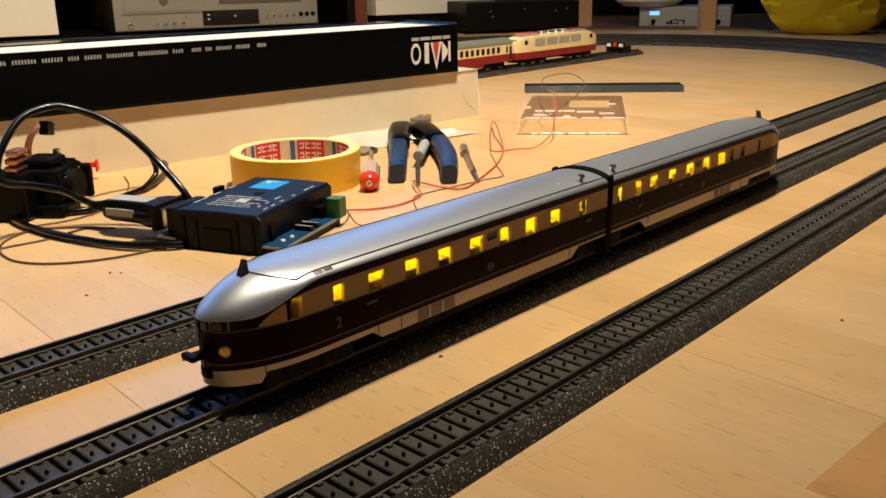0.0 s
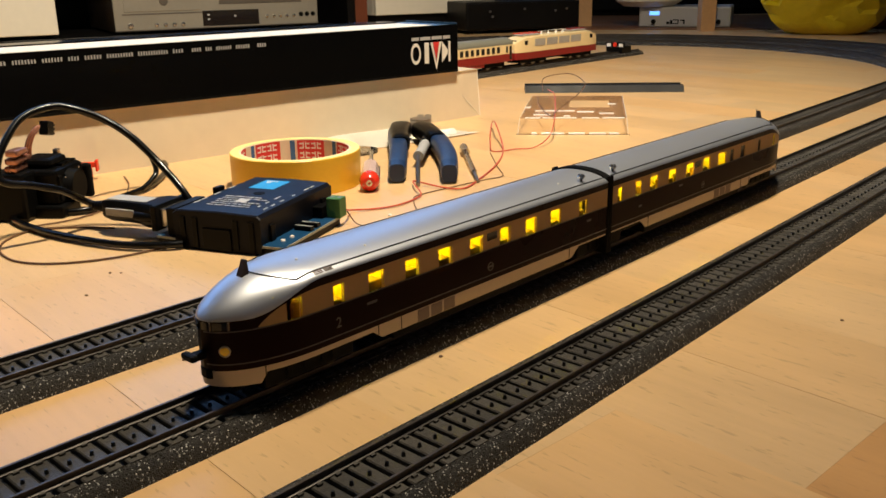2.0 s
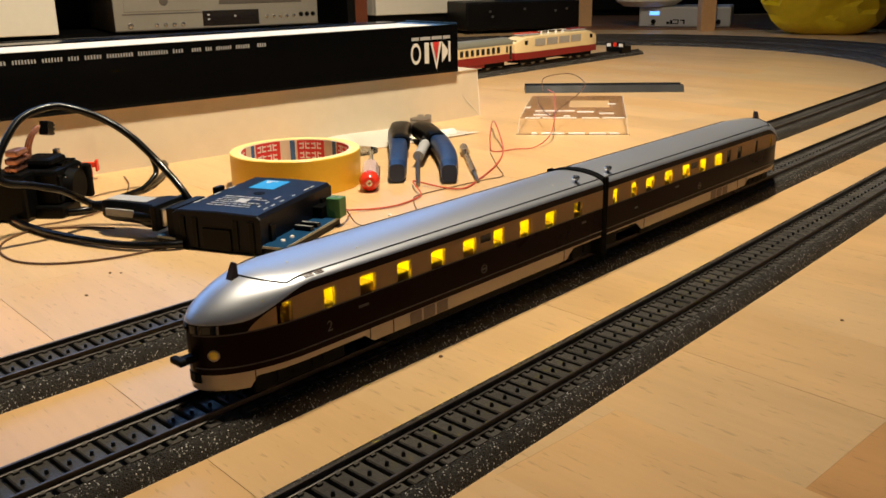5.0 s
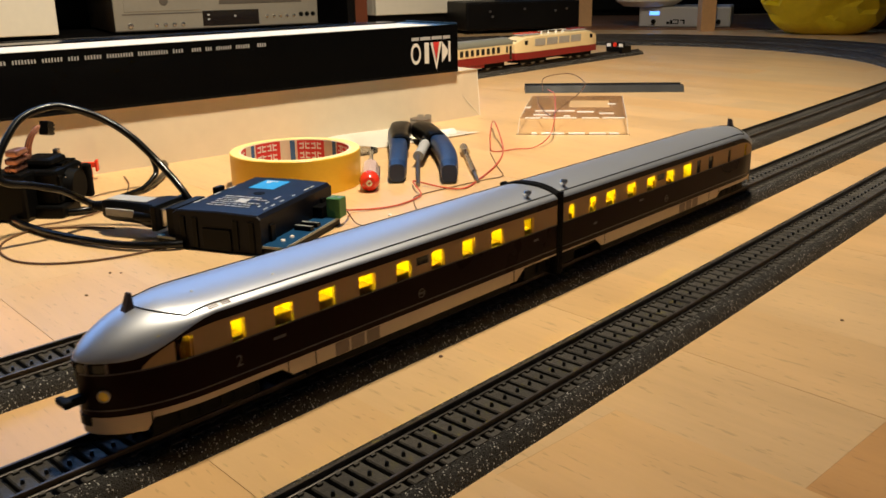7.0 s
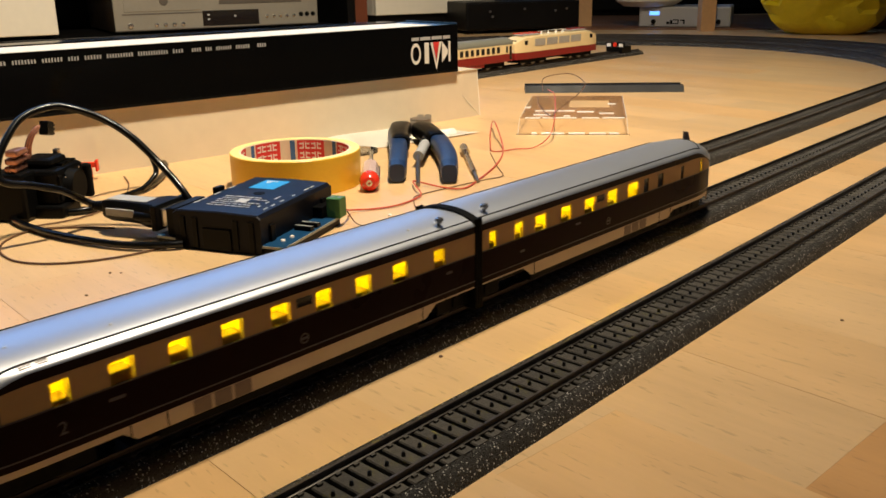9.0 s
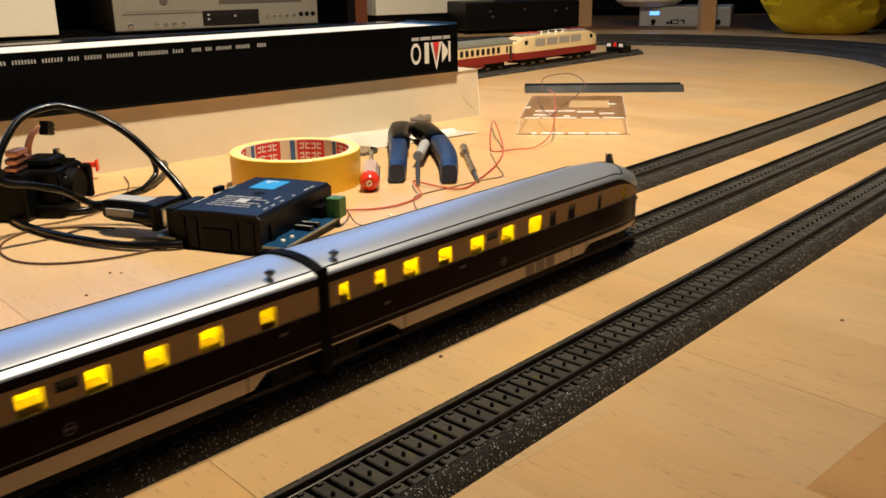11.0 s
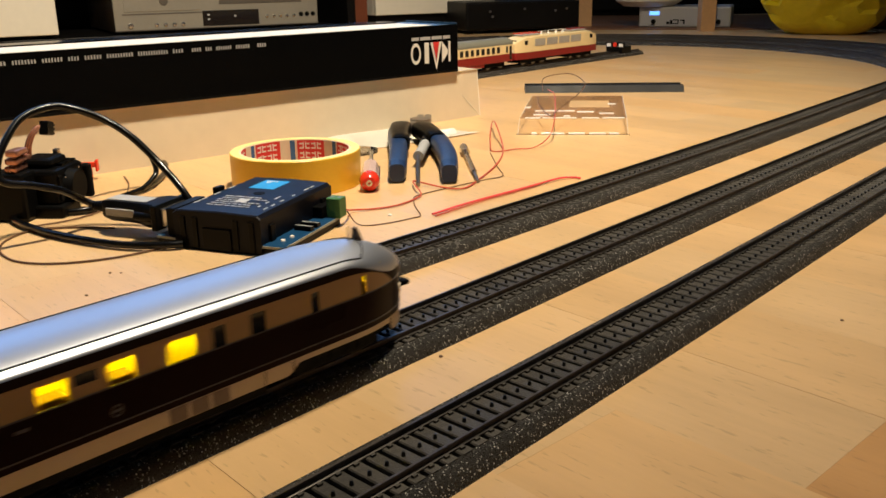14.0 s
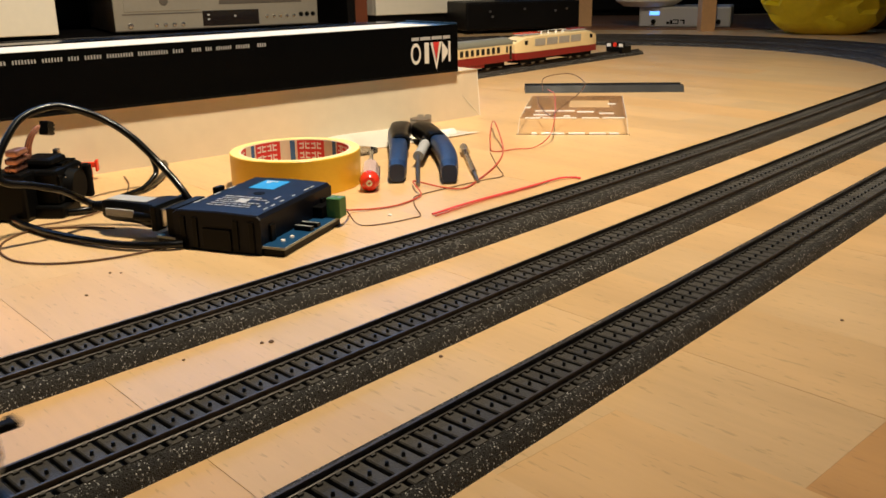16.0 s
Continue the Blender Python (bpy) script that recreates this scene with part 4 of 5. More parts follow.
def plug():
    ob = thing("cable_plug", "black cable plug with grey inlay, plugged into the module", "plug", at(216.8, 203.7, 14.5, 0, 0, 22))
    # local y runs away from the module
    part("shell", box(-12, 12, -1, 6, -5.2, 5.2, 0.6), M_STEEL, ob, "bright metal plug shell")
    part("flange", box(-15.5, 15.5, 6, 10, -7.5, 7.5, 0.8), M_BLACK, ob)
    bm = loft([[(sx * w, y, sz * h) for sx, sz in ((-1, -0.6), (-0.8, -1), (0.8, -1), (1, -0.6), (1, 0.6), (0.8, 1), (-0.8, 1), (-1, 0.6))] for y, w, h in
               ((10, 14, 7), (16, 13, 7), (24, 9.5, 6.2), (45, 8.5, 6), (52, 6, 5))], True, True)
    part("body", bm, M_BLACK, ob, "moulded black plug body", True)
    part("inlay", box(-5.5, 5.5, 20, 48, 5.9, 6.7, 0.3), M_CABLEGREY, ob, "grey inlay")
    part("side_inlay", box(-10.2, -9.0, 26, 46, -2.2, 2.2, 0.3), M_CABLEGREY, ob)
    for x in (-13, 13):
        part("thumb_screw", cyl(2.6, 2.6, 14, mm_pose(x, 8, 0, -90, 0, 0), 12), M_BLACK, ob, "", True)
    for k in range(5):
        part("strain_relief", lathe([(3.6 - k * 0.25, 0), (3.9 - k * 0.25, 0.6), (3.6 - k * 0.25, 2.2)], 14), M_BLACK, ob, "", True, at(0, 52 + k * 2.2, 0, -90, 0, 0))


plug()


def cables():
    ob = thing("black_cable", "thick glossy black cable looping over the floor", "cable")
    part("cable_loop", tube([(228, 205, 12), (226, 216, 25), (223, 235, 39.6), (215, 250, 55.1), (205, 262, 65.4), (192.4, 270, 71.9), (181.6, 275, 74.1), (164.6, 275, 70), (152.2, 270, 60.3),
                             (143, 265, 48), (142.4, 260, 38.6), (158, 258, 33.8), (173.5, 258, 28), (187, 264, 19), (193, 262, 15)], 2.1, 12), M_CABLE, ob, "", True)
    part("cable_loop", tube([(318, 396, 2.6), (312, 383, 2.6), (297, 360, 2.6), (279, 340, 2.6), (262, 326, 2.6), (243, 317, 2.6), (225, 309, 2.6), (205, 300, 2.6), (180, 318, 2.6), (160, 350, 2.6)], 2.1, 12), M_CABLE, ob, "", True)
    part("cable_loop", tube([(150, 380, 3), (169.6, 346, 3), (163.8, 306, 3), (165, 270, 3), (172, 234.6, 3), (182, 207.6, 3), (196, 190, 3), (204, 184, 3)], 2.1, 12), M_CABLE, ob, "", True)
    part("cable_loop", tube([(257, 322, 3.0), (268, 328, 6.5), (275, 332, 13.1), (270, 336, 29.8), (248, 332, 48.5), (224, 324, 60.7)], 1.9, 12), M_CABLE, ob, "", True)
    th = thing("thin_wire", "thin dark brown wire looped on the floor", "wire")
    part("strand", tube([(198, 192, 1), (169, 197.3, 0.8), (144.6, 211.6, 0.8), (132.5, 232, 0.8), (133.7, 257, 0.8), (145, 277, 0.8), (165, 286, 0.8), (183.6, 273, 0.8), (199, 252, 0.8)], 0.6, 8), M_WIRE_BROWN, th, "", True)
    part("strand", tube([(168.7, 293.8, 1), (188, 290, 1), (209, 294.6, 1), (235, 310, 1), (262, 350, 1), (275, 380, 1)], 0.55, 8), M_WIRE_BROWN, th, "", True)
    rd = thing("red_wire", "thin red twin wire snaking from the green terminal", "wire")
    part("strand", tube([(297, 153, 9), (304, 158, 6), (316, 168, 2), (328.7, 162.4, 1), (344, 157, 1), (364.9, 159.6, 1), (375, 164, 2), (384, 178, 4), (396, 190, 3), (399, 168, 1.5),
                         (407.5, 154, 1), (439, 165, 1), (485, 187, 1), (529, 216, 1.5), (560, 245, 8), (575, 262, 14)], 0.6, 8), M_WIRE_RED, rd, "", True)
    part("strand", tube([(575, 262, 14), (600, 284, 10), (612, 296, 6), (575, 268, 3), (545, 243, 2), (523, 223, 1), (530, 215, 1), (541, 213, 1), (555, 203, 1.5), (583, 208, 6), (610, 222, 14),
                         (668, 262, 17), (733, 310, 19), (772, 346, 17)], 0.5, 8), M_WIRE_RED, rd, "", True)
    part("strand", tube([(723, 324, 17), (670, 283, 17), (622, 235, 17), (640, 240, 19), (673, 254, 20), (720, 268, 26), (760, 290, 30), (790, 330, 34), (770, 350, 30), (740, 330, 20)], 0.5, 8), M_WIRE_BROWN, rd, "", True)
    bk = thing("black_wire", "thin dark wire lying on the floor", "wire")
    part("strand", tube([(297, 151, 8), (298, 142, 1), (310, 132.7, 0.6), (330, 128.4, 0.6), (338, 129, 0.6), (351, 146, 0.6), (364, 160, 0.6), (374, 165.7, 0.6), (407, 164, 0.6), (440, 160, 0.6),
                         (457, 158.7, 0.6), (478, 180.6, 0.6), (517, 220, 0.6)], 0.35, 6), M_WIRE_BROWN, bk, "", True)
    for pts in ([(343, 123.4, 1.3), (380, 124, 1.3), (430, 121, 1.4), (470, 119, 1.6), (482, 114, 1.2), (484, 108, 1.2)], [(341, 119, 1.1), (390, 121, 1.1), (440, 119, 1.2), (462, 121, 1.2)]):
        tu = thing("heat_shrink_tube", "thin pink plastic tube lying beside the track", "tube", None, "pink tubes")
        part("tube", tube(pts, 0.75 if len(pts) > 5 else 0.45, 10), M_PINK if len(pts) > 5 else M_WIRE_RED, tu, "", True)


cables()


# ---- tools ----
def screwdriver():
    ob = thing("voltage_tester", "small screwdriver with clear handle and red end cap", "screwdriver", at(364, 203, 7.2, 0, 0, 46))
    part("end_cap", lathe([(0, -7.5), (4, -7.0), (6.4, -4.5), (7.1, 0), (6.6, 4.5), (5.4, 7)], 24), M_REDPLASTIC, ob, "red plastic cap", True, at(0, 0, 0, 0, 90, 0))
    part("contact", lathe([(2.2, -8.2), (2.4, -7.0), (0.9, -7.6), (0.9, -8.2)], 16, True), M_STEEL, ob, "", True, at(0, 0, 0, 0, 90, 0))
    part("handle", lathe([(5.6, 6.5), (6.3, 10), (6.2, 45), (4.4, 56), (2.2, 58)], 8), M_CLEARRED, ob, "clear faceted handle", False, at(0, 0, 0, 0, 90, 0))
    part("inner_spring", cyl(1.6, 1.6, 44, mm_pose(8, 0, 0, 0, 90, 0), 10), M_DARKSTEEL, ob)
    part("blade", cyl(1.7, 1.5, 46, mm_pose(56, 0, 0, 0, 90, 0), 12), M_STEEL, ob, "steel blade", True)
    part("pocket_clip", box(2, 40, -7.2, -6.4, -2, 2, 0.3), M_DARKSTEEL, ob, "dark metal clip")


screwdriver()


def pliers():
    ob = thing("pliers", "small pliers with blue and black grips lying open on the floor", "pliers")
    def grip(name, pts, rad, mat, lab=""):
        path = spline(pts, 8)
        rings = []
        for i, q in enumerate(path):
            d = (path[min(i + 1, len(path) - 1)] - path[max(i - 1, 0)]).normalized()
            s = d.cross(Vector((0, 0, 1))).normalized()
            up = s.cross(d)
            t = i / (len(path) - 1)
            w, h = rad[0] * (1.25 - 0.3 * t) * (1.0 if 0.06 < t < 0.94 else 0.86), rad[1] * (1.0 if 0.06 < t < 0.94 else 0.86)
            rings.append([tuple(q + s * (w * math.copysign(abs(math.cos(a)) ** 0.6, math.cos(a))) + up * (h * math.copysign(abs(math.sin(a)) ** 0.6, math.sin(a))))
                          for a in (2 * math.pi * k / 16 for k in range(16))])
        return part(name, loft(rings, True, True), mat, ob, lab, True)
    left = [(516, 326, 8), (488, 301, 9), (455, 266, 9.5), (418, 229, 8.8), (391, 203, 7.8)]
    right = [(526, 305, 8), (512, 284, 9), (487, 250, 9.5), (449, 206, 8.8), (413, 172, 7.8)]
    grip("grip", left, (6.8, 7.6), M_BLUEGRIP, "blue grip with black inlay")
    grip("grip", right, (6.8, 7.6), M_BLUEGRIP, "blue grip with black inlay")
    grip("grip_inlay", [(p[0] + 1, p[1] - 2, p[2] + 2.4) for p in left[:3]], (8.0, 7.4), M_BLACK)
    grip("grip_inlay", [(p[0] - 2, p[1] + 1, p[2] + 2.4) for p in right[:3]], (8.0, 7.4), M_BLACK)
    part("joint", cyl(10, 10, 12, mm_pose(552, 334, 2), 24), M_DARKSTEEL, ob, "steel joint", True)
    part("jaw", box(0, 34, -7, -0.4, 4, 12, 1.2, mm_pose(556, 334, 0, 0, 0, 42)), M_DARKSTEEL, ob, "steel jaw")
    part("jaw", box(0, 34, 0.4, 7, 4, 12, 1.2, mm_pose(556, 334, 0, 0, 0, 42)), M_DARKSTEEL, ob, "steel jaw")
    cu = thing("craft_knife", "slim steel blade with grey collar and dark tip", "tool")
    part("handle", tube([(530, 308, 8), (500, 276, 9.5), (478, 258, 9.5)], 5.0, 12), M_BLACK, cu, "black handle", True)
    part("collar", tube([(478, 258, 9.5), (455, 240, 9.5), (440, 229, 9)], 4.2, 12), M_CABLEGREY, cu, "grey collar", True)
    part("blade", tube([(440, 229, 9), (420, 210, 6), (392, 183, 2)], 1.6, 8), M_DARKSTEEL, cu, "dark steel tip", True)
    bt = thing("driver_bit", "small bright steel pin lying on the floor", "bit")
    part("shank", tube([(428, 158, 1.5), (446, 177, 2.6)], 1.3, 10, 4), M_DARKSTEEL, bt, "", True)
    part("body", tube([(446, 177, 2.6), (494, 227, 3)], 2.1, 6, 4), M_STEEL, bt)
    part("head", tube([(494, 227, 3.6), (508, 242, 3.9)], 3.6, 12, 4), M_STEEL, bt, "", True)


pliers()


def papers():
    p1 = thing("paper_sheet", "crumpled white sheet of paper behind the tape", "paper")
    bm = bmesh.new()
    n = 8
    grid = [[bm.verts.new((452 + i * 16 + j * 3, 400 - j * 13 + i * -3, 0.6 + 2.6 * abs(noise.noise(Vector((i * 0.6, j * 0.6, 2)))))) for j in range(n)] for i in range(n)]
    for i in range(n - 1):
        for j in range(n - 1):
            bm.faces.new((grid[i][j], grid[i + 1][j], grid[i + 1][j + 1], grid[i][j + 1]))
    bmesh.ops.solidify(bm, geom=bm.faces[:], thickness=0.15)
    part("sheet", bm, M_PAPER, p1, "", True)
    d = thing("clear_disc", "small clear plastic disc on the floor", "disc", at(452, 312, 0.2))
    part("disc", lathe([(17, 0), (17, 2.2), (15.5, 2.4), (15.5, 1.0), (0.0, 1.0)], 36), M_CLEAR, d, "", True)
    w = thing("white_scrap", "small crumpled white scrap beside the pliers", "scrap", at(560, 308, 0))
    part("scrap", loft([[(x, y * 5, max(0.1, z)) for y, z in ((-1, 0), (-0.5, 4 + x * 0.1), (0.4, 5), (1, 1))] for x in (-8, -2, 4, 9)], True, True), M_PAPER, w)


papers()


def blister():
    ob = thing("blister_lid", "clear plastic blister lid lying on the floor", "plastic lid", at(633, 217, 0, 0, 0, -52.3))
    # local x along the front edge, y away from the camera
    w, d, h = 101, 157, 14.5
    def sheet(name, pts, mat=M_CLEAR):
        bm = bmesh.new()
        bm.faces.new([bm.verts.new(q) for q in pts])
        return part(name, bm, mat, ob)

    i, j = w / 2, w / 2 - 2
    sheet("front_wall", [(-i, 0, 0.1), (i, 0, 0.1), (i - 1.5, 3, h), (-i + 1.5, 3, h)])
    # edge tubes in the same painted glint colour
    for s in (-1, 1):
        part("edge", tube([(s * i, 0, 0.4), (s * (i - 1.5), 3, h), (s * j + 13, d - 3, h), (s * i + 13, d, 0.4)], 0.3, 6, 2, False), M_RIMGLINT, ob, "", True)
    # the top, with the cut-out hanging hole
    top = bmesh.new()
    net = [[top.verts.new((x, y, h)) for x in (-j, -6, 34, j)] for y in (3, 70, 118, d - 3)]
    for r in range(3):
        for c in range(3):
            if (r, c) != (1, 1):
                top.faces.new((net[r][c], net[r][c + 1], net[r + 1][c + 1], net[r + 1][c]))
    for v in top.verts:
        v.co.x += 13 * v.co.y / d
    part("top", top, M_SMOKE, ob, "tinted clear top with a hanging hole").visible_shadow = False
    # short whitish ribs stand for glints on the clear top
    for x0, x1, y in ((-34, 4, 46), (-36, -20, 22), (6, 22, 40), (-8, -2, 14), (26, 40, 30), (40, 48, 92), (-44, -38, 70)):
        part("rib", tube([(x0, y, h + 0.2), (x1, y, h + 0.2)], 0.8, 8, 2, False), M_RIMGLINT, ob, "", True)
    # whitish tubes paint broken glints along the rims
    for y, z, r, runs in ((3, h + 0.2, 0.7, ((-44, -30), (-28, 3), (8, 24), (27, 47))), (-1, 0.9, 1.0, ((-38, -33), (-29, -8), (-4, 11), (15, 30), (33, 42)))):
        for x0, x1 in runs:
            part("rim", tube([(x0, y, z), (x1, y, z)], r, 8, 2, False), M_RIMGLINT, ob, "", True)
    part("lip", box(-w / 2 - 1.5, w / 2 + 1.5, -2.5, 0, 0.1, 0.6), M_CLEAR, ob)


blister()


def loose_bed():
    ob = thing("loose_bed_strip", "empty dark grey track bed strip lying on the floor", "track bed", at(910, 362, 0, 0, 0, -51.1))
    prof = [(-19, 0), (-13, 8.2), (-5, 8.2), (-5, 7.0), (5, 7.0), (5, 8.2), (13, 8.2), (19, 0)]
    part("strip", loft([[(x, y, z) for y, z in prof] for x in (-97, 97)], True, True), material("grey_bed_strip", (0.016, 0.016, 0.017), 0.55, spec=0.25, vary=0.3, size=3, bump=0.1, bump_size=0.9), ob)


loose_bed()


def motor():
    ob = thing("motor_chassis", "dismantled black model motor chassis with copper coil", "model part", at(192, 326, 0, 0, 0, 38))
    part("block", box(-14, 24, -16, 14, 6, 30, 3), M_BLACK, ob, "black chassis block")
    part("top_block", box(-8, 16, -10, 12, 29.5, 36, 3), M_BLACK, ob)
    part("foot", box(-18, 6, -20, 8, 0, 8, 1.5), M_BLACK, ob)
    part("rear_block", box(-28, -10, -2, 24, 0, 31, 2.5), M_BLACK, ob)
    part("side_frame", box(23, 28, -20, 12, 4, 27, 2), M_UNDER, ob)
    part("gear_cover", cyl(11, 10, 6, mm_pose(4, -16, 17, 90, 0, 0), 24), M_UNDER, ob, "", True)
    for k, (z, l) in enumerate(((31, 15), (36, 18), (41, 14))):
        part("coil", box(-26, -26 + l, 2 - k, 10 - k, z, z + 4.2, 1.4), M_COPPERFOIL, ob, "rose copper coil foil")
    inv = mm_pose(192, 326, 0, 0, 0, 38).inverted()
    for dx in (-1.6, 0, 1.6):
        part("ribbon", tube([tuple(inv @ Vector((x + dx, y, z))) for x, y, z in ((186, 330, 33), (187, 330, 42), (190, 330, 49), (195, 331, 54), (199, 331, 55))], 0.8, 8), M_COPPERFOIL, ob, "bent copper strip", True)
    plug_bm = box(-4, 4, -3, 3, -4.5, 4.5, 0.6)
    for k in range(3):
        add_box(plug_bm, -4.4, 4.4, -3.3, -2.9, -3.6 + k * 2.6, -2.2 + k * 2.6)
    part("ribbon_connector", plug_bm, M_BLACK, ob, "", False, at(*(inv @ Vector((201, 331, 53))), 0, 14, 0))
    for k in range(7):
        part("top_rib", box(2 + k * 2.8, 3.6 + k * 2.8, -13, -4, 29.5, 31.6, 0.3), M_BLACK, ob)
    for x, z in ((-4, 24), (9, 14), (17, 20), (2, 9), (14, 27)):
        part("rivet", cyl(0.7, 0.5, 0.5, mm_pose(x, -17.2, z, 90, 0, 0), 8), M_STEEL, ob)
    # bright lug added to stand for a highlight on the black motor
    part("highlight_lug", box(12, 16, -6, -2, 34, 39, 0.8), M_STEEL, ob)
    for k in range(4):
        part("cooling_rib", box(-12 + k * 8, -8 + k * 8, -17.2, -16, 10, 26, 0.4), M_UNDER, ob)
    rd = thing("red_clip", "small red plastic clip standing on the floor", "clip", at(256, 396, 0, 0, 0, -40))
    bm = box(-2, 2, -2, 2, 0, 12, 0.8)
    add_box(bm, -7, 7, -2, 2, 9, 13, 0.8)
    add_box(bm, 5, 7, -3, 3, 6, 15, 0.8)
    part("clip_body", bm, M_REDPLASTIC, rd)
    rb = thing("red_part", "small red plastic part beside the motor", "model part", at(140, 372, 0))
    part("body", box(-6, 8, -5, 5, 0, 14, 1.5), M_REDPLASTIC, rb)
    ch = thing("chrome_ring", "bright metal ring lying at the motor", "ring", at(172, 352, 0))
    part("ring", lathe([(8, 0), (13, 0), (13, 5), (8, 5)], 28, True), M_STEEL, ch, "", True)


motor()


# ---- siding train ----
def siding_train():
    lo = thing("electric_locomotive", "cream and wine-red model electric locomotive on the siding", "model locomotive", siding_pose(596, 0, RAIL_TOP))
    L, W = 218, 17.5
    us = [0, 2, 6, 14, 24, 40]
    def sect(x, z0, z1):
        e = min(x + L / 2, L / 2 - x)
        nose = min(1.0, max(0.0, e / 26))
        w = W * (0.72 + 0.28 * nose ** 0.5)
        return w, nose
    xs = sorted({-L / 2 + u for u in us} | {L / 2 - u for u in us})
    red, cream, roof = [], [], []
    for x in xs:
        w, nose = sect(x, 0, 0)
        red.append([(x, -w, 9), (x, -w, 19), (x, w, 19), (x, w, 9)])
        top = 33 + 8.5 * nose ** 0.7
        cream.append([(x, -w, 19), (x, -w, 28), (x, -w * 0.93, top - 1.2), (x, -w * 0.6, top), (x, w * 0.6, top), (x, w * 0.93, top - 1.2), (x, w, 28), (x, w, 19)])
    part("lower_body", loft(red, True, True), M_REDWAGON, lo, "wine-red lower body")
    body = part("upper_body", loft(cream, True, True), M_CREAM2, lo, "cream upper body", True)
    for x0, x1 in ((-66, -40), (-36, -8), (-4, 24), (28, 56)):
        part("side_grille", box(x0, x1, -W - 0.35, -W - 0.02, 27.5, 38.0, 0, mm_pose(0, 0.9, 0, 2.0)), M_GRILLE, body, "grey ventilation grille")
    part("cab_window", box(-90, -83, -W * 0.98 - 0.3, -W * 0.98 + 0.2, 30, 36), M_DARKGLASS, body)
    part("cab_window", box(83, 90, -W * 0.98 - 0.3, -W * 0.98 + 0.2, 30, 36), M_DARKGLASS, body)
    for s in (-1, 1):
        part("windscreen", box(-0.4, 0.8, -11, 11, 0, 6.5, 0.2, mm_pose(s * 105.5, 0, 31.0, 0, s * -22, 0)), M_DARKGLASS, body)
        for y in (-9, 9):
            part("headlight", cyl(1.6, 1.6, 1, mm_pose(s * 108.6, y, 22, 0, s * 90, 0), 12), M_FOAM, lo)
        pg = part("pantograph", box(s * 62 - 20, s * 62 + 20, -9, 9, 42, 44, 0.4), M_GRILLE, lo, "folded pantograph with red bars")
        for k in range(4):
            part("pantograph_bar", tube([(s * 62 - 22 + k * 14, -11, 45), (s * 62 - 22 + k * 14, 11, 45.6)], 0.5, 6, 2, False), M_REDWAGON if s > 0 else M_REDPLASTIC, pg)
        bg = part("bogie", box(s * 62 - 34, s * 62 + 34, -12, 12, 3, 9.4, 1), M_UNDER, lo)
        for k in (-24, 0, 24):
            part("wheel", cyl(7, 7, 3, mm_pose(s * 62 + k, -8, 7.0, 90, 0, 0), 20), M_DARKSTEEL, bg, "", True)
    for x in (-30, -12, 8, 26):
        part("insulator", lathe([(2, 0), (2.4, 1), (1.2, 2.5), (2, 4), (0, 5)], 12), M_FOAM, lo, "", True, at(x, -3, 41.5))
    part("roof_line", tube([(-40, -3, 46), (0, -3, 46.6), (36, -3, 46)], 0.6, 6, 3), M_GRILLE, lo)
    part("underframe", box(-96, 96, -11, 11, 6, 9.2), M_UNDER, lo)

    co = thing("passenger_coach", "cream and red model coach with grey roof behind the locomotive", "model coach", siding_pose(596 - 109 - 8 - 135, 0, RAIL_TOP))
    hl = 133
    part("lower_body", box(-hl, hl, -16.5, 16.5, 9, 20, 0.6), M_REDWAGON, co, "wine-red lower side")
    up = part("upper_body", box(-hl, hl, -16.4, 16.4, 20, 33.5, 0.4), M_CREAM2, co, "cream window band")
    x = hl - 8
    part("door", box(hl - 7, hl - 2, -16.75, -16.4, 12, 31), M_DARKGLASS, up)
    part("door", box(hl - 15, hl - 11, -16.75, -16.4, 22, 31), M_DARKGLASS, up)
    for k in range(12):
        a = hl - 36 - k * 11.5
        part("window", box(a, a + 6.5, -16.75, -16.4, 22.5, 31.0), M_DARKGLASS, up)
    ring = lambda x: [(x, -16.6 * math.cos(math.pi * k / 14), 33.4 + 9.0 * math.sin(math.pi * k / 14) ** 0.8) for k in range(15)]
    part("roof", loft([ring(-hl - 0.4), ring(hl + 0.4)], True, True), M_ROOFGREY, co, "olive-grey roof", True)
    part("skirt", box(-70, 70, -15.5, 15.5, 4.5, 9.2, 0.5), M_REDWAGON, co)
    for s in (-1, 1):
        bg = part("bogie", box(s * 98 - 22, s * 98 + 22, -12, 12, 2.5, 9.4, 0.8), M_UNDER, co)
        for k in (-14, 14):
            part("wheel", cyl(5.3, 5.3, 3, mm_pose(s * 98 + k, -8, 5.3, 90, 0, 0), 20), M_DARKSTEEL, bg, "", True)

    bs = thing("buffer_stop", "small black buffer stop with white and red lamps", "buffer stop", siding_pose(800, 0, RAIL_TOP - 3))
    part("body", prism([(-18, -16), (16, -13), (16, 13), (-18, 16)], 0, 11, 2), M_BLACK, bs)
    part("board", box(-16, -13, -18, 18, 9, 18, 0.5), M_BLACK, bs)
    for y in (-12, 12):
        part("white_lamp", box(-17, -16, y - 4, y + 4, 10, 16, 0.3), M_FOAM, bs, "white panel")
    part("red_lamp", cyl(4, 3.4, 1.4, mm_pose(-16, 0, 14, 0, -90, 0), 12), M_REDPLASTIC, bs, "red lamp")


siding_train()


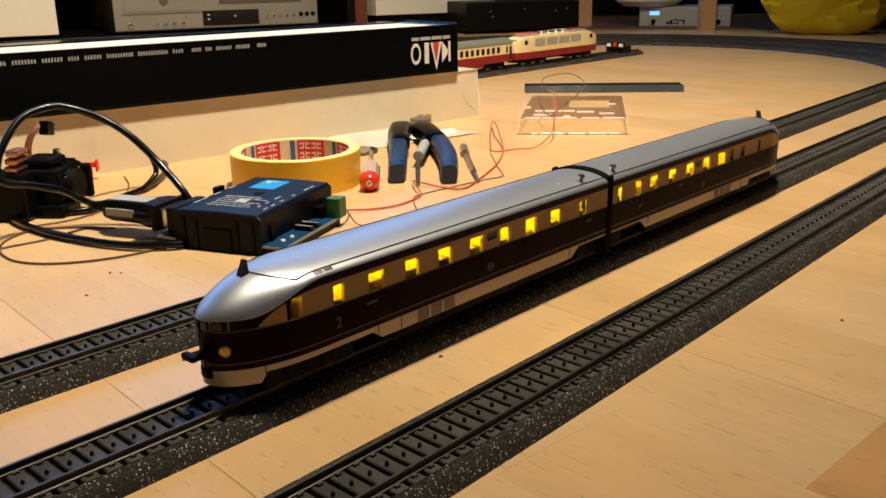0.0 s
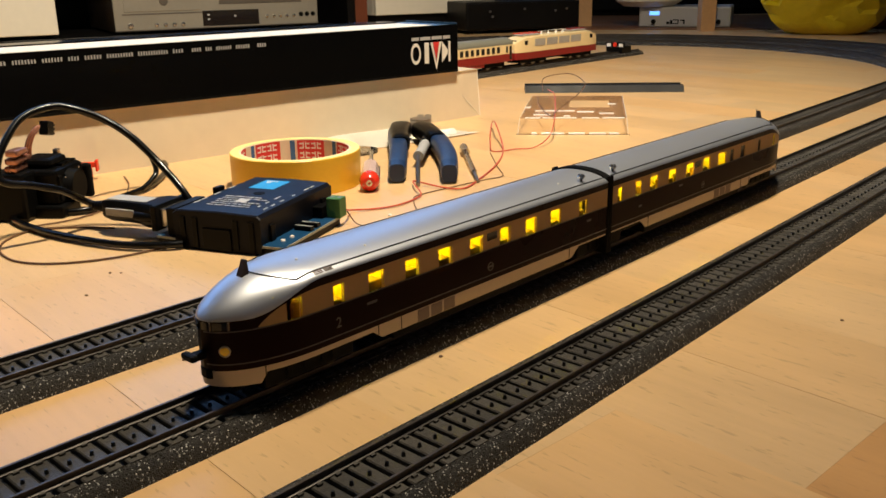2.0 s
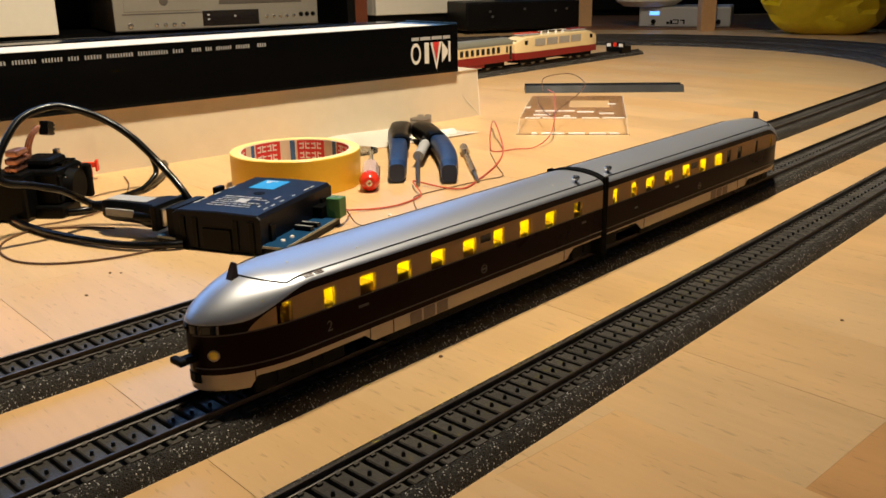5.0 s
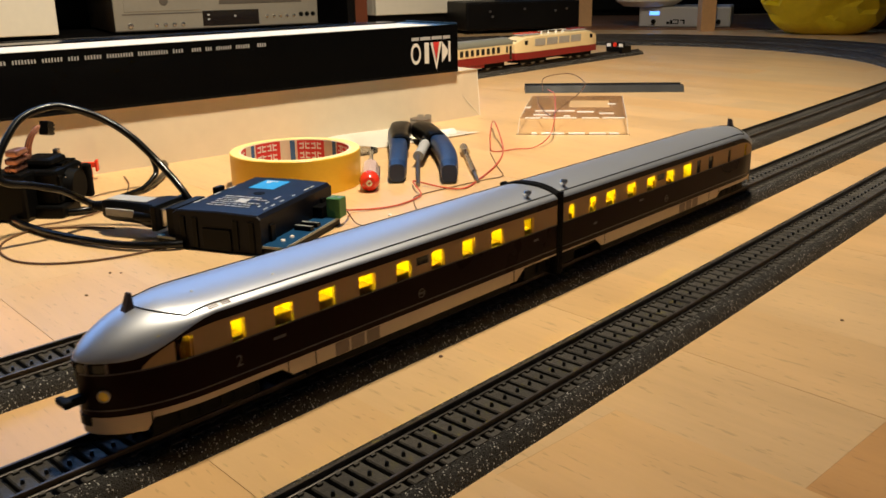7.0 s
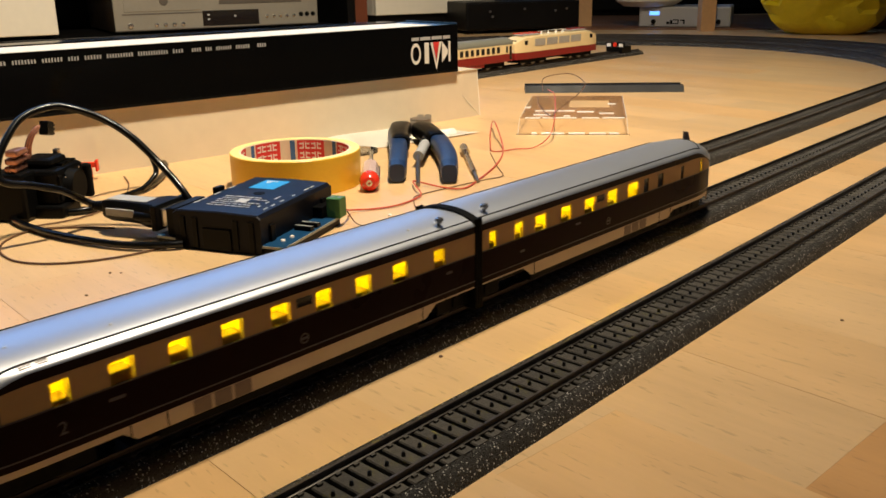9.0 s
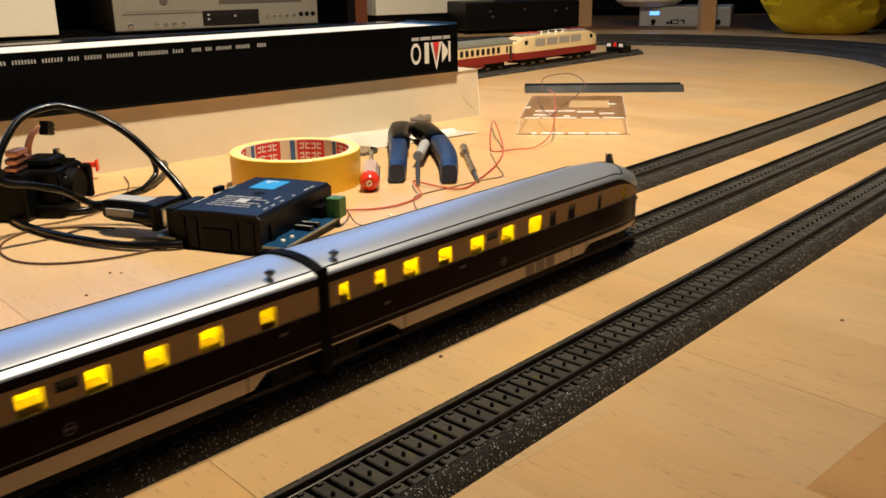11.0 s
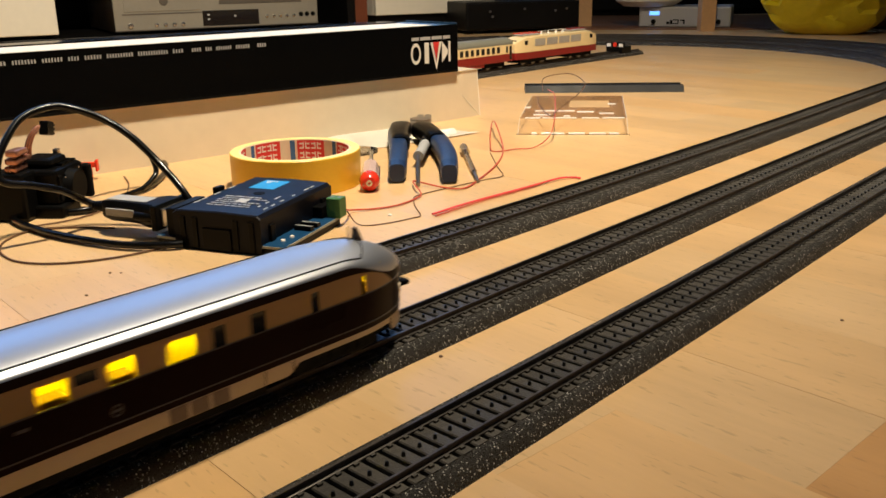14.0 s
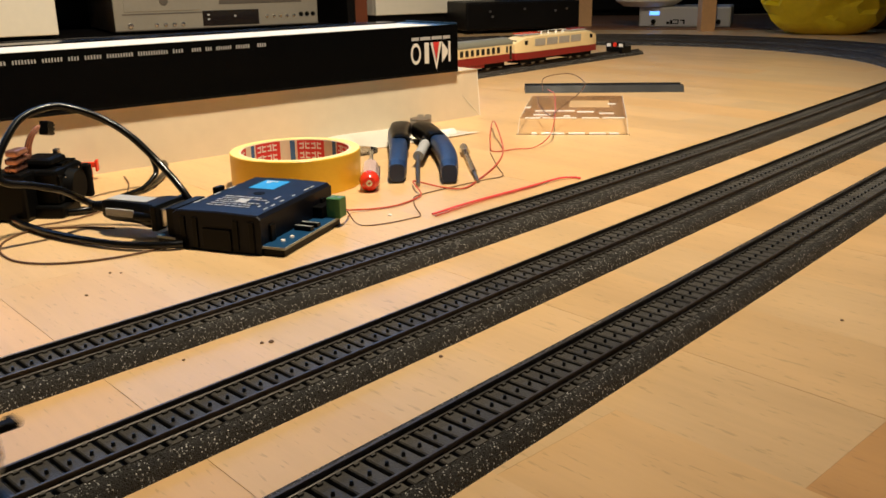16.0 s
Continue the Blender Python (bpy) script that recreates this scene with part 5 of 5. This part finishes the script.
# ---- furniture and things beyond the tracks ----
def video_deck():
    ob = thing("video_recorder", "silver video cassette recorder with dark display on a low shelf", "video recorder", at(855.6, 1474.1, 34, 0, 0, -17.4))
    w, d, h = 437, 300, 92
    part("case", box(0, w, 6, d, 2, h, 2), M_DECKDARK, ob, "grey metal case")
    part("front_panel", box(0, w, 0, 6, 4, h, 1.5), M_DECKSILVER, ob, "brushed silver front")
    part("cassette_flap", box(20, 175, -1.5, 0.5, 42, 80, 1), M_DECKSILVER, ob, "cassette flap")
    part("flap_line", box(16, 190, -0.6, 0.2, 36, 38.5), M_DECKDARK, ob)
    part("flap_emblem", lathe([(0, 0), (9, 0), (8, 2), (0, 2.5)], 24), M_DECKDARK, ob, "", True, at(100, -1.5, 62, 90, 0, 0))
    part("display", box(178, 300, -1.2, 0.5, 9, 40, 0.5), M_DARKGLASS, ob, "dark display window")
    for x, z in ((188, 30), (188, 21), (245, 26)):
        part("display_mark", box(x, x + 5, -1.6, -1.2, z, z + 3), M_GREYPRINT, ob.children[-1])
    part("tray", box(215, 400, -1.0, 0.5, 52, 88, 1), M_DECKDARK, ob, "disc tray front")
    part("foot_line", box(0, w, -0.5, 0.5, 5, 6.5), M_DECKDARK, ob)
    for x, r in ((30, 6), (82, 4.5), (100, 4.5), (118, 4.5), (136, 4.5)):
        part("button", lathe([(r, 0), (r * 0.9, 2.5), (0, 3)], 16), M_STEEL, ob, "round button", True, at(x, 0, 15, 90, 0, 0))
    for x in (318, 334, 349, 364, 380):
        part("button", lathe([(3.4, 0), (3, 2.5), (0, 3)], 14), M_STEEL, ob, "round button", True, at(x, 0, 24, 90, 0, 0))
    for x in (397, 411, 425):
        part("jack", lathe([(5, 0), (5, 1.2), (3, 1.2), (3, 0.2)], 16), M_UNDER, ob, "dark round jack", True, at(x, 0, 26, 90, 0, 0))
    for x in (30, w - 30):
        part("foot", cyl(14, 14, 4.5, mm_pose(x, 30, -1.5), 20), M_BLACK, ob)


video_deck()


def low_shelf():
    ob = thing("low_tv_shelf", "low black shelf unit under the video recorder", "shelf", at(700, 1440, 0, 0, 0, -17.4))
    part("top", box(-100, 640, 60, 560, 15, 32.4, 2), M_DARKFURN, ob)
    part("plinth", box(-90, 630, 80, 550, 0, 15, 1), M_DARKFURN, ob)
    part("back_panel", box(-100, 640, 540, 560, 32.4, 240, 1), M_DARKFURN, ob)
    part("side_panel", box(-120, -100, 60, 560, 0, 240, 1), M_DARKFURN, ob)
    part("side_panel", box(640, 660, 60, 560, 0, 240, 1), M_DARKFURN, ob)
    part("upper_shelf", box(-120, 660, 60, 560, 240.5, 262, 2), M_DARKFURN, ob)


low_shelf()


def background():
    p = thing("cream_cabinet", "cream painted cabinet standing beside the shelf", "cabinet", at(742, 1479, 0, 0, 0, -17))
    part("front", box(-700, 0, 0, 18, 40, 260, 2), M_OFFWHITE, p)
    part("side", box(-18, 0, 18, 380, 40, 260, 1), M_OFFWHITE, p)
    part("plinth", box(-690, -10, 30, 380, 0, 40), M_DARKFURN, p)
    part("top", box(-705, 5, -5, 385, 260.5, 278, 2), M_OFFWHITE, p)
    b = thing("brown_post", "reddish-brown wooden furniture side panel", "furniture panel", at(1395, 1372, 0, 0, 0, -17))
    part("panel", box(0, 46, 0, 300, 0, 280, 2), M_BROWN, b)
    c = thing("white_cabinet", "cream white low cabinet with dark plinth", "cabinet", at(1460, 1352, 0, 0, 0, -20))
    part("front", box(0, 330, 0, 18, 46, 260, 2), M_OFFWHITE, c)
    part("side", box(0, 18, 18, 320, 46, 260, 1), M_OFFWHITE, c)
    part("side", box(312, 330, 18, 320, 46, 260, 1), M_OFFWHITE, c)
    part("plinth", box(4, 326, 14, 320, 0, 46), M_DARKFURN, c)
    part("top", box(-4, 334, -5, 325, 260.5, 278, 2), M_OFFWHITE, c)
    d = thing("black_amplifier", "low black hi-fi unit with small bright knobs", "hi-fi unit", at(1580, 1170, 0, 0, 0, -28))
    part("case", box(0, 300, 0, 300, 8, 74, 3), M_DARKFURN, d)
    part("front_panel", box(4, 296, -3, 0, 12, 70, 1), M_DARKFURN, d)
    for x, z in ((60, 52), (66, 40), (150, 56), (232, 50), (262, 54)):
        part("knob", lathe([(3, 0), (2.6, 4), (0, 4.5)], 12), M_DARKSTEEL, d, "", True, at(x, -3, z, 90, 0, 0))
    for x in (40, 260):
        part("foot", box(x - 15, x + 15, 20, 50, 0, 8), M_DARKFURN, d)
    e = thing("dark_cabinet", "dark furniture in shadow behind the tracks", "cabinet", at(2080, 1500, 0, 0, 0, -45))
    part("front", box(-300, 1300, 120, 140, 20, 300, 2), M_DARKFURN, e)
    part("plinth", box(-290, 1290, 140, 400, 0, 20), M_DARKFURN, e)
    part("top", box(-300, 1300, 120, 520, 300.5, 325, 2), M_DARKFURN, e)
    s = thing("command_station", "white digital command station box with blue display", "electronics", at(1990.4, 946.7, 0, 0, 0, -67.4))
    part("case", box(0, 222, 0, 150, 3, 52, 4), M_STATION, s, "white plastic case")
    part("display", box(26, 50, -0.8, 0.4, 32, 41, 0.3), M_BLUELED, s, "glowing blue display")
    for x, r in ((36, 6), (193, 6)):
        part("knob", lathe([(r, 0), (r * 0.85, 7), (0, 7.5)], 20), M_UNDER, s, "black knob", True, at(x, 0, 16, 90, 0, 0))
    part("port", box(166, 176, -0.7, 0.4, 10, 22), M_UNDER, s)
    # name plate as plain bars
    for x, w, z0, z1 in ((68, 8, 10, 16), (77, 6, 10, 20), (84, 14, 10, 12.5), (84, 14, 19, 21.5), (95, 3, 12, 20), (102, 10, 18, 21), (109, 4, 10, 21)):
        part("print_bar", box(x, x + w, -0.6, 0.3, z0, z1), M_UNDER, s)
    for x in (12, 210):
        part("foot", box(x - 6, x + 6, 8, 140, 0, 3), M_BLACK, s)
    w = thing("white_bowl", "white round dish standing on the command station", "dish", at(2040, 950, 52.2))
    part("dish", lathe([(0, 0), (62, 0), (84, 14), (92, 40), (88, 40), (78, 15), (58, 4), (0, 4)], 40), M_OFFWHITE, w, "", True)
    for (x, y, lx, ly, wd) in ((1962, 1098, 8, 6, 42), (1973, 755, 2, -8, 34)):
        lg = thing("table_leg", "pale wooden square table leg", "table leg", at(x, y, 0, 0, 0, -47), "table legs")
        bm = loft([[(sx * wd * k, sy * wd * k, z) for sx, sy in ((-0.5, -0.5), (0.5, -0.5), (0.5, 0.5), (-0.5, 0.5))] for z, k in ((0, 0.98), (300, 1.05), (640, 1.3))], True, True)
        part("leg", bm, M_PALEWOOD, lg)
    bd = thing("brown_board", "brown wooden board lying behind the far bend", "board", at(2060, 800, 0, 0, 0, -60))
    part("board", box(-420, 900, -60, 600, 0.2, 2.6, 0.5), M_DARKFLOORWOOD, bd)
    # crumpled bag
    bg = thing("yellow_bag", "crumpled yellow plastic bag lying on the floor", "bag", at(2025, 500, 0, 0, 0, 19))
    bm = bmesh.new()
    bmesh.ops.create_icosphere(bm, subdivisions=4, radius=1.0)
    for v in bm.verts:
        c = v.co.copy()
        n1 = noise.noise(c * 1.6 + Vector((3, 1, 2)))
        n2 = noise.noise(c * 4.2 + Vector((7, 2, 5)))
        n3 = abs(noise.noise(c * 9.0))
        k = 1 + 0.22 * n1 + 0.34 * (0.4 - abs(n2)) + 0.10 * (0.4 - n3)
        f = 0.66 + 0.55 * max(0, c.z * 0.5 + 0.45)
        q = 1.0 / max(abs(c.x), abs(c.y), 0.45) ** 0.55
        v.co = Vector((c.x * q * 125 * k * f, c.y * q * 175 * k * f, max(0, (c.z * 0.5 + 0.45)) * 300 * k))
    part("bag_body", bm, M_BAG, bg, "", True)
    dk = thing("dark_pack", "brown-red leather case behind the yellow bag", "case", at(2260, 330, 0, 0, 0, -60))
    part("pack", box(-160, 160, 0, 140, 0, 190, 18), M_BROWN, dk)


background()


# ---- floor strips ----
SEAM = -1.65567 + math.pi / 2          # turn of the strips against y
STRIP = 177.81 / 3


def floor():
    fl = thing("floor", "beech laminate floor in narrow strips", "floor", None, "", "structure")
    part("sub_floor", box(-1600, 4200, -2000, 2700, -14, -1.2), M_GAP, fl, "dark joint bed")
    base = Matrix.Rotation(SEAM, 4, "Z")
    rng = random.Random(21)
    cache = {}
    rest = bmesh.new()
    rest_n = 0
    dark = None
    for k in range(-36, 80):
        # strip k lies between u0 and u1 across, in the frame turned by SEAM
        u0 = 87.58 + k * STRIP
        lo = 0.11 if k % 3 == 0 else 0.0
        hi = 0.11 if k % 3 == 2 else 0.0
        v = -2600 - rng.random() * 400
        if k == 2:
            v = -149.5 - 420 * 6
        while v < 3100:
            length = rng.choice((330, 380, 420, 460, 500)) if k != 2 or v < -560 else 420
            if k == 2 and v < -160 and v + length > -160:
                length = -149.5 - v
            c = base @ Vector((u0 + STRIP / 2, v + length / 2, 0))
            near = -520 < c.x < 2000 and -420 < c.y < 900
            if near and len(fl.children) < 300:
                heart = k == 2 and v + length < -148 and v > -700
                key = (length, lo, hi, heart)
                if key not in cache:
                    cache[key] = mesh_of("floor_strip", box(-STRIP / 2 + lo, STRIP / 2 - hi, -length / 2 + 0.03, length / 2 - 0.03, -1.0, 0), M_FLOOR_DARK if heart else M_FLOOR)
                ob = new("floor_strip", cache[key])
                ob.parent = fl
                ob.matrix_basis = Matrix.Translation(c * MM) @ base
            elif -1600 < c.x < 4200 and -2000 < c.y < 2700:
                add_box(rest, -STRIP / 2 + lo, STRIP / 2 - hi, -length / 2 + 0.03, length / 2 - 0.03, -1.0, 0, 0, Matrix.Translation(c) @ base)
            v += length
    tagged(part("far_floor_strips", rest, M_FLOOR, fl), "beech laminate strips further off", kind="stuff")


floor()


def crumbs():
    for x, y, r in ((132.3, 153.6, 0.9), (156.3, 176.4, 0.8), (330.7, -129.1, 0.8), (156.2, 40.4, 1.2), (122.4, 52.5, 0.7), (191.2, -23.1, 0.9), (153, 42.5, 0.9), (160, 172, 0.6)):
        c = thing("crumb", "tiny brown crumb on the floor", "crumb", at(x, y, 0), "crumbs")
        part("grain", lathe([(r * 0.8, 0), (r, r * 0.4), (r * 0.5, r * 0.8), (0, r * 0.9)], 7), M_WIRE_BROWN, c)
    c = thing("glass_bead", "tiny bright glassy speck on the floor", "speck", at(326.6, 144.7, 0))
    part("bead", lathe([(1.2, 0), (1.4, 0.6), (0.6, 1.2), (0, 1.3)], 8), M_FOAM, c)


crumbs()

# ---- movement ----
# distance run along the track (mm) by time
RUN = [(0.0, 0), (4.3, 0), (4.6, 0.9), (5.0, 4.2), (5.5, 11.0), (6.0, 20.3), (6.5, 30.6), (7.0, 42.2), (7.5, 54.8), (8.0, 68.5), (8.5, 83.5), (9.0, 100.2), (9.5, 118), (10.0, 137.5),
       (10.5, 159), (11.0, 183), (11.5, 208.9), (12.0, 235.7), (12.5, 264.2), (13.0, 294.7), (13.5, 327), (14.0, 360.8), (14.5, 395.8), (15.0, 432.6), (15.5, 471.5), (16.0, 516.5)]


def run_at(t):
    for (a, sa), (b, sb) in zip(RUN, RUN[1:]):
        if a <= t <= b:
            return sa + (sb - sa) * (t - a) / (b - a)
    return RUN[-1][1]


def motions():
    walk(TRAIN, [(t, at(ORIGIN_X - s, 0, RAIL_TOP)) for t, s in RUN])
    times = [0.0, 4.3] + [4.3 + 0.1 * k for k in range(1, 118)]
    for wheel, dx in WHEELS:
        walk(wheel, [(t, at(dx, 0, 5.3, 0, -math.degrees(run_at(t) / 5.3), 0)) for t in times])


motions()
